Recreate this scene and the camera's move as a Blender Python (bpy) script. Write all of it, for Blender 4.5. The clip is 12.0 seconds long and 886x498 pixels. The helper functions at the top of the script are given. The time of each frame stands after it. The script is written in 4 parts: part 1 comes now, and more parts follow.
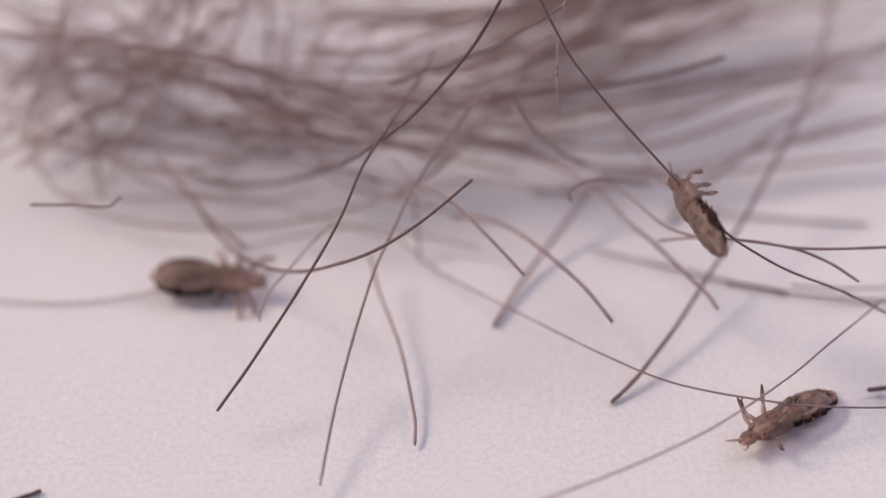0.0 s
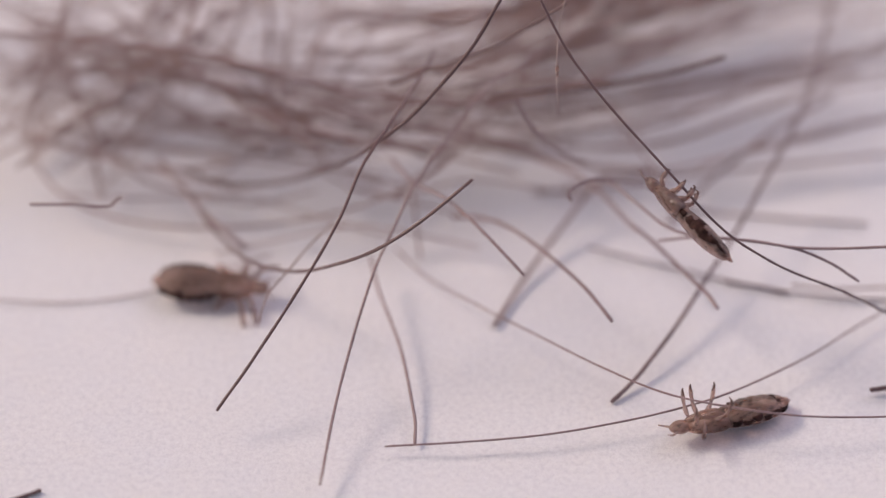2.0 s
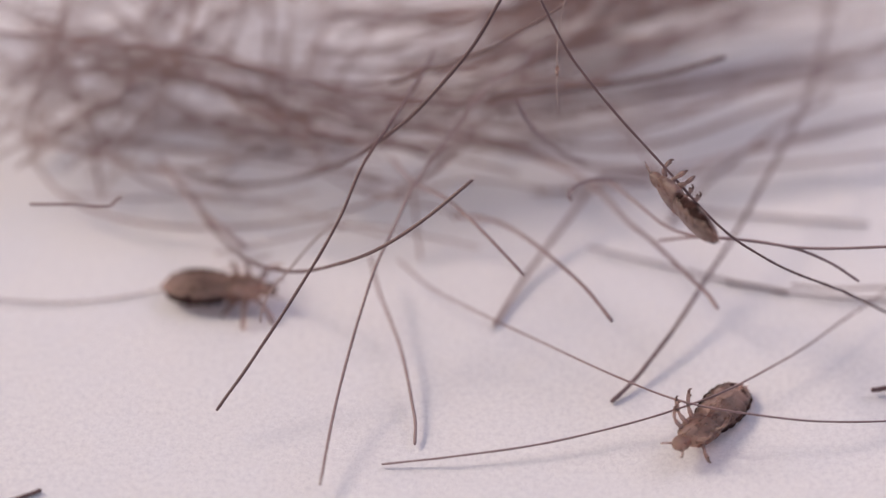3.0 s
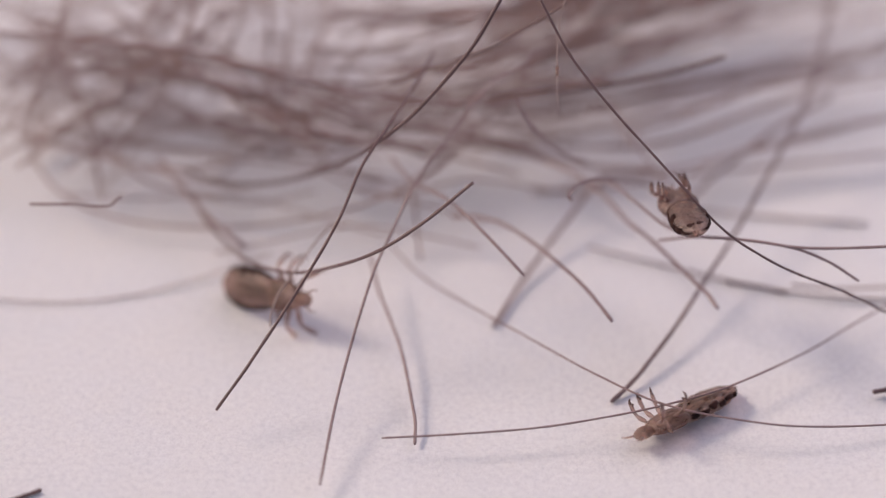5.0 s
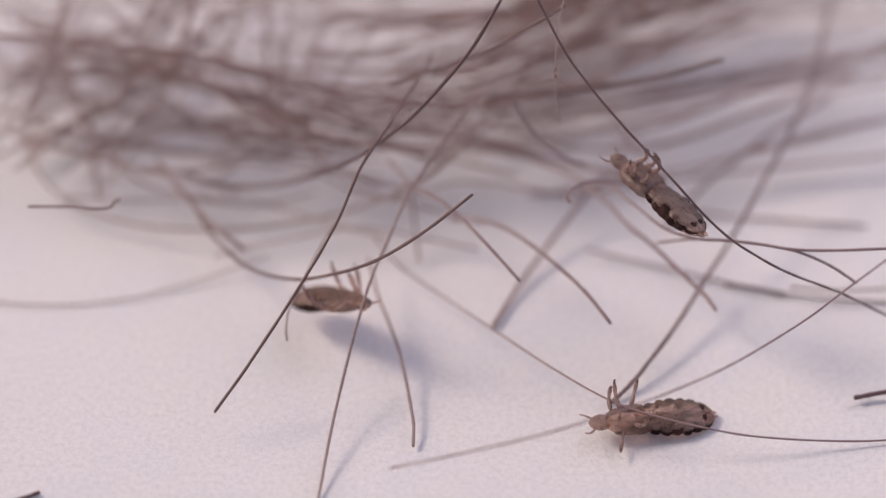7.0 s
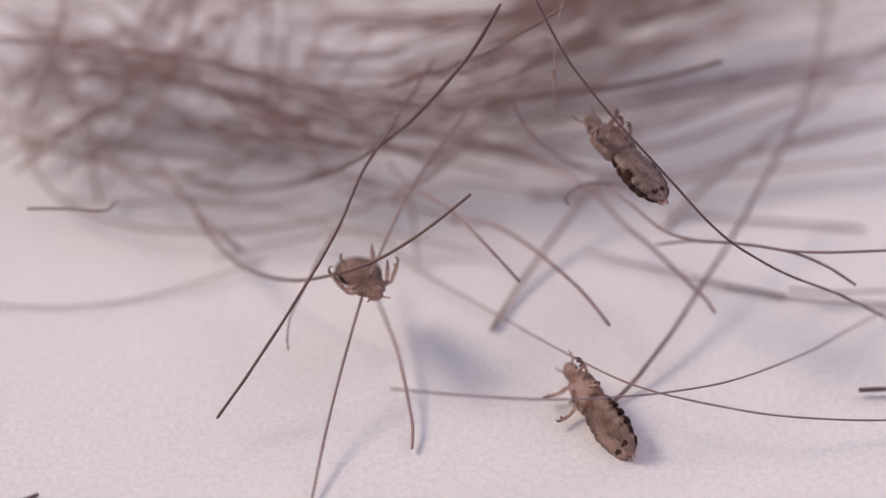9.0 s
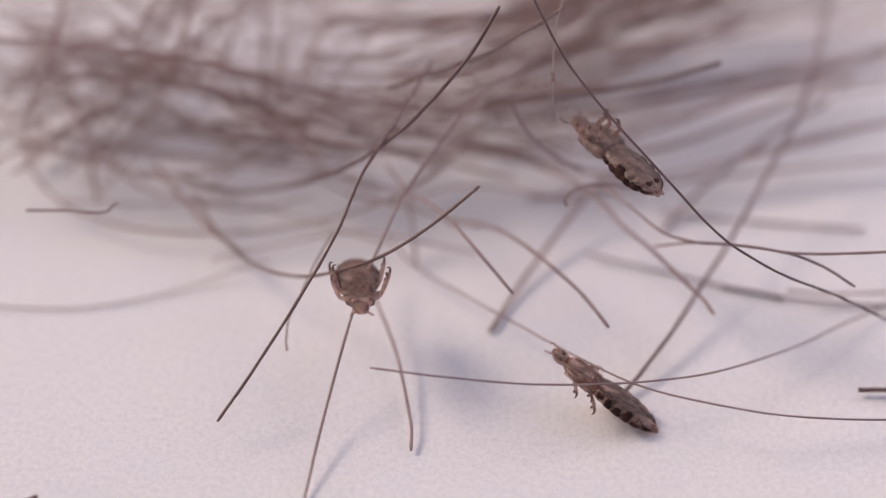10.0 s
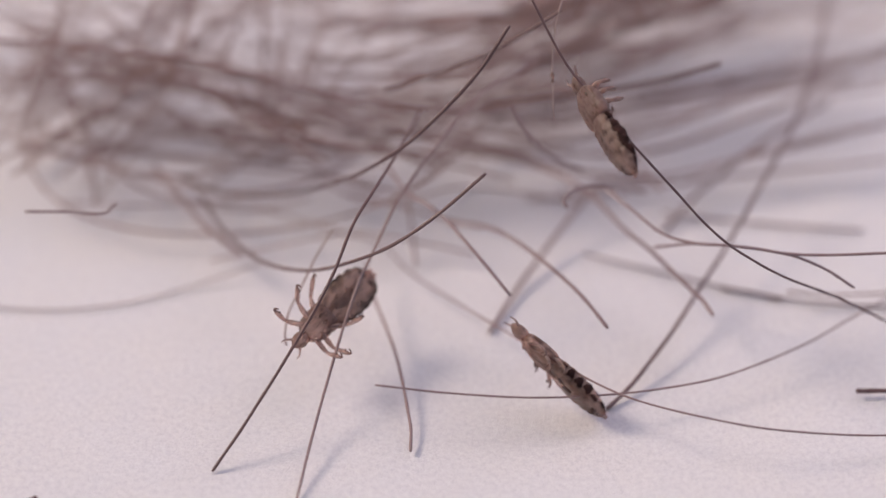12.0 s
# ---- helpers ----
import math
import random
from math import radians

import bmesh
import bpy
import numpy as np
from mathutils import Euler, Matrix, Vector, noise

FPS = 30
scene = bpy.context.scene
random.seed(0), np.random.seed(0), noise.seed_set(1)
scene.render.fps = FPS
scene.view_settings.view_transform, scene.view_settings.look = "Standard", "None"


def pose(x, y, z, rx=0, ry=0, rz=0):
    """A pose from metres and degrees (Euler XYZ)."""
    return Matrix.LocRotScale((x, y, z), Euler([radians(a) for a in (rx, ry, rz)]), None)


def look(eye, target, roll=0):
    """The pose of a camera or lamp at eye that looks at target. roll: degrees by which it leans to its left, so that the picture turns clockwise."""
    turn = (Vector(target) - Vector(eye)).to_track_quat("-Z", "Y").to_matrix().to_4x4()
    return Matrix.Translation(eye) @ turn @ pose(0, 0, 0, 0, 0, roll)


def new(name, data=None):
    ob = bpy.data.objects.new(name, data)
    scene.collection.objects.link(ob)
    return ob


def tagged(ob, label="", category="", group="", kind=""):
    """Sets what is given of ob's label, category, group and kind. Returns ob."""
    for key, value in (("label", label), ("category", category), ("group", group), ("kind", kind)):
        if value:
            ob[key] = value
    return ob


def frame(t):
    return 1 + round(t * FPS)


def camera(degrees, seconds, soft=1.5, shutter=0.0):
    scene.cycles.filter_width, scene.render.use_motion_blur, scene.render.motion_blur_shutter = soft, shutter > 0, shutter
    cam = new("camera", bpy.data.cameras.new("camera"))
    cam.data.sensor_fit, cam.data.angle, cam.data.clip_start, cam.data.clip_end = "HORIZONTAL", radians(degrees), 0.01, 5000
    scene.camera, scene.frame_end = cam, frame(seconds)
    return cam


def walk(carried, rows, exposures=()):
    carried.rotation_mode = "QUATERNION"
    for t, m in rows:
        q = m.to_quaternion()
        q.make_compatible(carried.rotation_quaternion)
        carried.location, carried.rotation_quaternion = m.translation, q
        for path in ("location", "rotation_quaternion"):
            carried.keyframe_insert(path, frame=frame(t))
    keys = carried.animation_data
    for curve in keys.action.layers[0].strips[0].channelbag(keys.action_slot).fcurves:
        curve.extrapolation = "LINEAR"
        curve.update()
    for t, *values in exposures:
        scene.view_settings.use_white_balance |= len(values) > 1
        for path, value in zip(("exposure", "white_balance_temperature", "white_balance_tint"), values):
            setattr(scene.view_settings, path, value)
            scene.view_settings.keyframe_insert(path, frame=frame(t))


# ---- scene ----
# Head lice among cut hairs on white paper. Lengths below are in millimetres, turned into metres by MM.
MM = 0.001


def mm(x, y, z, rx=0, ry=0, rz=0):
    return pose(x * MM, y * MM, z * MM, rx, ry, rz)


# ---- camera ----
cam = camera(12.0, 12.0, soft=1.3, shutter=0.5)
cam.data.dof.use_dof = True
cam.data.dof.focus_distance = 0.10145
cam.data.dof.aperture_fstop = 27.5
walk(cam, [
    (0, look((0.000000, -0.075389, 0.071408), (0.000000, 0.000000, 0.003527))),
    (5.5, look((0.000000, -0.075389, 0.071408), (0.000000, -0.000009, 0.003517))),
    (6, look((0.000000, -0.075389, 0.071408), (0.000014, -0.000005, 0.003522))),
    (6.5, look((0.000000, -0.075389, 0.071408), (0.000020, 0.000005, 0.003532))),
    (7, look((0.000000, -0.075389, 0.071408), (0.000041, 0.000027, 0.003558))),
    (8, look((0.000000, -0.075389, 0.071408), (0.000054, 0.000046, 0.003578))),
    (9, look((0.000000, -0.075389, 0.071408), (0.000068, 0.000059, 0.003593))),
    (9.5, look((0.000000, -0.075389, 0.071408), (0.000075, 0.000068, 0.003603))),
    (10, look((0.000000, -0.075389, 0.071408), (0.000095, 0.000086, 0.003623))),
    (10.5, look((0.000000, -0.075389, 0.071408), (0.000102, 0.000091, 0.003628))),
    (11, look((0.000000, -0.075389, 0.071408), (0.000082, 0.000091, 0.003628))),
    (11.5, look((0.000000, -0.075389, 0.071408), (0.000088, 0.000091, 0.003628))),
    (12, look((0.000000, -0.075389, 0.071408), (0.000109, 0.000105, 0.003643))),
], exposures=[(0.0, -0.265, 6900, 15), (12.0, -0.265, 6900, 15)])

# ---- light: a warm lamp from the back left, a cool broad one overhead, daylight all round ----
world = bpy.data.worlds.new("daylight")
scene.world = world
world.use_nodes = True
wn, wl = world.node_tree.nodes, world.node_tree.links
sky = wn.new("ShaderNodeTexSky")
sky.sky_type = "NISHITA"
sky.sun_disc = False
sky.sun_elevation, sky.sun_rotation = radians(42), radians(-74)
sky.air_density, sky.dust_density = 1.0, 3.0
wn["Background"].inputs["Strength"].default_value = 0.112
wl.new(sky.outputs[0], wn["Background"].inputs["Color"])
sun = new("sun", bpy.data.lights.new("sun", "SUN"))
sun.data.energy, sun.data.angle, sun.data.color = 1.95, radians(16), (1.0, 0.86, 0.72)
sun.matrix_world = look((-1.07, 0.38, 1.0), (0, 0, 0))
overhead = new("overhead_light", bpy.data.lights.new("overhead_light", "AREA"))
overhead.data.shape, overhead.data.size, overhead.data.energy = "DISK", 0.30, 0.58
overhead.data.color = (0.91, 0.82, 1.0)
overhead.matrix_world = look((0.20, 0.16, 0.23), (0, 0, 0))

# ---- materials ----
def material(name, rough=0.5, specular=0.5):
    mat = bpy.data.materials.new(name)
    mat.use_nodes = True
    b = mat.node_tree.nodes["Principled BSDF"]
    b.inputs["Roughness"].default_value = rough
    b.inputs["Specular IOR Level"].default_value = specular
    return mat, mat.node_tree.nodes, mat.node_tree.links, b


def coords(n, l, scale, stretch=(1, 1, 1)):
    tc, mp = n.new("ShaderNodeTexCoord"), n.new("ShaderNodeMapping")
    mp.inputs["Scale"].default_value = [s * scale / MM for s in stretch]
    l.new(tc.outputs["Object"], mp.inputs["Vector"])
    return mp.outputs["Vector"]


def noise_tex(n, l, vec, scale, detail=4, rough=0.55):
    t = n.new("ShaderNodeTexNoise")
    t.inputs["Scale"].default_value, t.inputs["Detail"].default_value = scale, detail
    t.inputs["Roughness"].default_value = rough
    l.new(vec, t.inputs["Vector"])
    return t.outputs["Fac"]


def ramp(n, l, fac, *stops):
    r = n.new("ShaderNodeValToRGB")
    while len(r.color_ramp.elements) < len(stops):
        r.color_ramp.elements.new(0.5)
    for e, (p, c) in zip(r.color_ramp.elements, stops):
        e.position, e.color = p, (*c, 1)
    l.new(fac, r.inputs["Fac"])
    return r.outputs["Color"]


def bump(n, l, b, height, distance, strength=1.0):
    k = n.new("ShaderNodeBump")
    k.inputs["Distance"].default_value, k.inputs["Strength"].default_value = distance * MM, strength
    l.new(height, k.inputs["Height"])
    l.new(k.outputs["Normal"], b.inputs["Normal"])


def paper_material():
    mat, n, l, b = material("white_paper", 0.9, 0.15)
    v = coords(n, l, 1.0)
    grain, stain = noise_tex(n, l, v, 7.0, 6, 0.75), noise_tex(n, l, v, 0.35, 4)
    mix = n.new("ShaderNodeMix")
    mix.data_type, mix.blend_type = "RGBA", "MULTIPLY"
    mix.inputs["Factor"].default_value = 1.0
    l.new(ramp(n, l, grain, (0.32, (0.71, 0.695, 0.715)), (0.50, (0.81, 0.79, 0.80)), (0.70, (0.87, 0.86, 0.86))), mix.inputs["A"])
    l.new(ramp(n, l, stain, (0.34, (0.978, 0.98, 1.0)), (0.66, (1.0, 0.988, 0.985))), mix.inputs["B"])
    l.new(mix.outputs["Result"], b.inputs["Base Color"])
    fine, coarse = noise_tex(n, l, v, 11.0, 5, 0.75), noise_tex(n, l, v, 2.6, 3)
    total = n.new("ShaderNodeMath")
    total.operation = "MULTIPLY_ADD"
    l.new(coarse, total.inputs[0])
    total.inputs[1].default_value = 0.7
    l.new(fine, total.inputs[2])
    bump(n, l, b, total.outputs[0], 0.05, 0.8)
    return mat


def hair_material(name, dark, light, rough=0.38):
    mat, n, l, b = material(name, rough, 0.5)
    info = n.new("ShaderNodeObjectInfo")
    v = coords(n, l, 1.0)
    fac = n.new("ShaderNodeMath")
    fac.operation = "MULTIPLY_ADD"
    l.new(noise_tex(n, l, v, 1.2, 3), fac.inputs[0])
    fac.inputs[1].default_value = 0.7
    l.new(info.outputs["Random"], fac.inputs[2])
    l.new(ramp(n, l, fac.outputs[0], (0.2, dark), (1.3 / 1.7, light)), b.inputs["Base Color"])
    bump(n, l, b, noise_tex(n, l, v, 14.0, 2), 0.008, 0.5)
    return mat


def skin_material(name, pale, mid, dark, glow_through, rough=0.40, clear=0.0):
    """Skin with blotches and specks; clear: the share of light that passes straight through it."""
    mat, n, l, b = material(name, rough, 0.42)
    v = coords(n, l, 1.0, (0.55, 1.2, 1.0))
    blotch, speck = noise_tex(n, l, v, 2.6, 3, 0.5), noise_tex(n, l, v, 7.5, 3, 0.65)
    mix = n.new("ShaderNodeMix")
    mix.data_type, mix.blend_type = "RGBA", "MULTIPLY"
    mix.inputs["Factor"].default_value = 1.0
    l.new(ramp(n, l, blotch, (0.34, dark), (0.46, mid), (0.62, pale)), mix.inputs["A"])
    l.new(ramp(n, l, speck, (0.35, (0.42, 0.36, 0.33)), (0.48, (0.92, 0.91, 0.90)), (0.64, (1.12, 1.10, 1.09))), mix.inputs["B"])
    l.new(mix.outputs["Result"], b.inputs["Base Color"])
    b.inputs["Subsurface Weight"].default_value = glow_through
    b.inputs["Coat Weight"].default_value = 0.14 if glow_through > 0.3 else 0.03
    b.inputs["Coat Roughness"].default_value = 0.12
    b.inputs["Subsurface Radius"].default_value = (1.0, 0.72, 0.60)
    b.inputs["Subsurface Scale"].default_value = 0.40 * MM
    bump(n, l, b, noise_tex(n, l, v, 7.0, 4, 0.6), 0.060, 0.9)
    if clear:
        pass_through, blend = n.new("ShaderNodeBsdfTransparent"), n.new("ShaderNodeMixShader")
        pass_through.inputs["Color"].default_value = (0.87, 0.72, 0.67, 1)
        share = n.new("ShaderNodeMapRange")
        share.inputs["From Min"].default_value, share.inputs["From Max"].default_value = 0.35, 0.65
        share.inputs["To Min"].default_value, share.inputs["To Max"].default_value = 0.55 * clear, 1.45 * clear
        l.new(blotch, share.inputs["Value"])
        l.new(share.outputs["Result"], blend.inputs["Fac"])
        l.new(b.outputs["BSDF"], blend.inputs[1])
        l.new(pass_through.outputs["BSDF"], blend.inputs[2])
        l.new(blend.outputs["Shader"], n["Material Output"].inputs["Surface"])
    return mat


PAPER = paper_material()
HAIR = hair_material("brown_hair", (0.075, 0.040, 0.041), (0.145, 0.080, 0.078))
THIN_HAIR = hair_material("thin_hair", (0.175, 0.112, 0.114), (0.28, 0.188, 0.186))
PALE_HAIR = hair_material("pale_hair", (0.20, 0.14, 0.13), (0.34, 0.25, 0.23), 0.45)
LOCK_HAIR = hair_material("lock_hair", (0.205, 0.127, 0.116), (0.355, 0.228, 0.206), 0.45)
SKIN = skin_material("louse_skin", (0.355, 0.256, 0.232), (0.25, 0.171, 0.152), (0.14, 0.090, 0.079), 0.6, 0.34, 0.42)
BROWN_SKIN = skin_material("brown_louse_skin", (0.39, 0.277, 0.236), (0.275, 0.184, 0.151), (0.165, 0.102, 0.082), 0.6, 0.32, 0.56)
DARK_SKIN = skin_material("dark_louse_skin", (0.365, 0.253, 0.218), (0.23, 0.149, 0.123), (0.105, 0.061, 0.050), 0.6, 0.36, 0.46)
LIMB = skin_material("louse_limb", (0.56, 0.440, 0.415), (0.44, 0.325, 0.302), (0.29, 0.200, 0.184), 0.4, 0.32, 0.58)
DARK = skin_material("louse_plate", (0.070, 0.033, 0.028), (0.040, 0.019, 0.017), (0.020, 0.009, 0.008), 0.0, 0.6)
DARK.node_tree.nodes["Principled BSDF"].inputs["Specular IOR Level"].default_value = 0.08
DARK.node_tree.nodes["Principled BSDF"].inputs["Coat Weight"].default_value = 0.0
GUT = skin_material("louse_gut", (0.19, 0.112, 0.092), (0.13, 0.07, 0.056), (0.08, 0.04, 0.032), 0.2, 0.5)
CLAW = skin_material("louse_claw", (0.18, 0.105, 0.090), (0.12, 0.066, 0.056), (0.07, 0.036, 0.031), 0.1, 0.35, 0.15)


# ---- mesh helpers ----
def mesh_object(name, verts, faces, mat, parent=None, label="", smooth=True):
    me = bpy.data.meshes.new(name)
    me.from_pydata([tuple(float(c) * MM for c in v) for v in verts], [], faces)
    me.materials.append(mat)
    me.polygons.foreach_set("use_smooth", [smooth] * len(me.polygons))
    me.update()
    ob = new(name, me)
    ob.parent = parent
    return tagged(ob, label=label) if label else ob


def smooth_path(points, steps):
    """A smooth curve through the points, with about that many steps from each to the next."""
    p = np.array(points, float)
    p = np.vstack([2 * p[0] - p[1], p, 2 * p[-1] - p[-2]])
    out = []
    for i in range(1, len(p) - 2):
        a, b, c, d = p[i - 1:i + 3]
        for k in range(steps):
            t = k / steps
            out.append(0.5 * (2 * b + (c - a) * t + (2 * a - 5 * b + 4 * c - d) * t * t + (3 * b - a - 3 * c + d) * t ** 3))
    out.append(p[-2])
    return np.array(out)


def sweep(path, radii, sides=7, flat=1.0, side_hint=(0.0, 0.0, 1.0)):
    """Vertices and faces of a tube along the path, closed at both ends."""
    n = len(path)
    tang = np.gradient(path, axis=0)
    tang /= np.linalg.norm(tang, axis=1)[:, None]
    ref = np.cross(tang[0], side_hint)
    if np.linalg.norm(ref) < 1e-3:
        ref = np.cross(tang[0], (1.0, 0.3, 0.0))
    verts, faces = [], []
    for i in range(n):
        ref = ref - tang[i] * (ref @ tang[i])
        ref /= np.linalg.norm(ref)
        up = np.cross(tang[i], ref)
        for s in range(sides):
            a = 2 * math.pi * s / sides
            verts.append(path[i] + radii[i] * (math.cos(a) * ref + flat * math.sin(a) * up))
    for i in range(n - 1):
        for s in range(sides):
            q = (s + 1) % sides
            faces.append((i * sides + s, i * sides + q, (i + 1) * sides + q, (i + 1) * sides + s))
    faces.append(tuple(reversed(range(sides))))
    faces.append(tuple((n - 1) * sides + s for s in range(sides)))
    return verts, faces


def strand_shape(points, radius, steps=9, sides=8):
    path = smooth_path(points, steps)
    n = len(path)
    k = np.arange(n)
    radii = radius * (1 + 0.05 * np.sin(k * 0.9 + points[0][0]) + 0.03 * np.sin(k * 2.3))
    radii[0] *= 0.75
    radii[-1] *= 0.75
    wobble = np.stack([np.sin(k * 0.61 + points[0][1]), np.sin(k * 0.47 + 1.3), np.sin(k * 0.53 + 2.1)], 1) * radius * 0.06
    return sweep(path + wobble, radii, sides)


def hair(points, radius, label, mat=None, anchor=0):
    """One hair through the points, with its origin at one of them."""
    base = np.array(points[anchor])
    verts, faces = strand_shape([tuple(np.array(p) - base) for p in points], radius)
    ob = mesh_object("hair", verts, faces, mat or HAIR)
    ob.matrix_basis = mm(*base)
    return tagged(ob, label, "hair", "loose hairs on the paper")


# ---- the paper ----
def paper():
    s, n = 400.0, 24
    verts = [(-s + 2 * s * i / n, -s + 2 * s * j / n, 0.0) for j in range(n + 1) for i in range(n + 1)]
    faces = [(j * (n + 1) + i, j * (n + 1) + i + 1, (j + 1) * (n + 1) + i + 1, (j + 1) * (n + 1) + i) for j in range(n) for i in range(n)]
    ob = mesh_object("ground", verts, faces, PAPER)
    return tagged(ob, "flat white matte paper sheet with fine fibre grain", "paper", kind="structure")


paper()


# ---- lice ----
def loft(xs, halves, tops, bottoms, sides=28, power=2.3, centre=None):
    """A body of rounded cross-sections along x."""
    verts, faces = [], []
    for i, x in enumerate(xs):
        cz = centre[i] if centre is not None else 0.0
        for s in range(sides):
            a = 2 * math.pi * s / sides
            c, d = math.cos(a), math.sin(a)
            y = math.copysign(abs(c) ** (2 / power), c) * halves[i]
            z = math.copysign(abs(d) ** (2 / power), d) * (tops[i] if d > 0 else bottoms[i])
            verts.append((x, y, z + cz))
    for i in range(len(xs) - 1):
        for s in range(sides):
            q = (s + 1) % sides
            faces.append((i * sides + s, (i + 1) * sides + s, (i + 1) * sides + q, i * sides + q))
    faces.append(tuple(range(sides)))
    faces.append(tuple((len(xs) - 1) * sides + s for s in reversed(range(sides))))
    return verts, faces


def blob(centre, size, turn=0.0, rings=8, sides=12, seed=0, boxy=2.0):
    """A small uneven rounded plate."""
    rnd = random.Random(seed)
    verts, faces = [], []
    m = pose(0, 0, 0, 0, 0, turn)
    for i in range(rings + 1):
        a = math.pi * (i / rings) * 0.98 + 0.01 * math.pi
        for s in range(sides):
            b = 2 * math.pi * s / sides
            w = 1 + 0.10 * math.sin(3 * b + seed) + rnd.uniform(-0.03, 0.03)
            u = (math.sin(a) * math.cos(b), math.sin(a) * math.sin(b), math.cos(a))
            u = [math.copysign(abs(c) ** (2 / boxy), c) for c in u]
            v = m @ Vector((size[0] * u[0] * w, size[1] * u[1], size[2] * u[2] * w))
            verts.append((v.x + centre[0], v.y + centre[1], v.z + centre[2]))
    for i in range(rings):
        for s in range(sides):
            q = (s + 1) % sides
            faces.append((i * sides + s, (i + 1) * sides + s, (i + 1) * sides + q, i * sides + q))
    faces.append(tuple(reversed(range(sides))))
    faces.append(tuple(rings * sides + s for s in range(sides)))
    return verts, faces


def plate(skin_at, s, across, lift, spread, side, thick, seed, corner=0.75):
    """A horny plate that follows the curve of the skin, thick in the middle, with its rim sunk in."""
    rnd = random.Random(seed)
    sides, rings = 18, (0.0, 0.35, 0.65, 0.85, 0.96, 1.0)
    wave = [1 + 0.13 * math.sin(3 * 2 * math.pi * q / sides + seed) + rnd.uniform(-0.24, 0.24) for q in range(sides)]
    verts, faces = [], []
    for r in rings:
        for q in range(sides):
            b = 2 * math.pi * q / sides
            u = math.copysign(abs(math.cos(b)) ** corner, math.cos(b)) * r * wave[q]
            v = math.copysign(abs(math.sin(b)) ** corner, math.sin(b)) * r * wave[q]
            a = lift + spread * v
            p = skin_at(s + across * u, a if side > 0 else math.pi - a)
            out = np.array([0.0, p[1], p[2]])
            out = out / (np.linalg.norm(out) + 1e-9)
            verts.append(p + out * thick * (1.0 if r < 0.9 else (0.6 if r < 0.99 else -0.8)))
    for i in range(len(rings) - 1):
        for q in range(sides):
            w = (q + 1) % sides
            faces.append((i * sides + q, (i + 1) * sides + q, (i + 1) * sides + w, i * sides + w))
    faces.append(tuple(reversed([(len(rings) - 1) * sides + q for q in range(sides)])))
    return verts, faces


WAIST = 0.28
LENGTH = 1.90
OUTLINE = smooth_path([(0, 0.34, 0), (0.09, 0.405, 0), (0.28, 0.50, 0), (0.48, 0.545, 0), (0.68, 0.52, 0), (0.84, 0.43, 0), (0.94, 0.27, 0), (1.0, 0.10, 0)], 6)


def abdomen_half(s, lobed, blunt):
    """Half width along the abdomen, from the waist (0) to the tail (1), with a lobe for each segment."""
    lobe = 1 + lobed * (abs(math.sin(math.pi * (7 * s + 0.2))) - 0.65) * min(1.0, 5 * s)
    return (float(np.interp(s, OUTLINE[:, 0], OUTLINE[:, 1])) + blunt * float(np.interp(s, (0.8, 0.94, 1.0), (0.0, 0.08, 0.16)))) * lobe


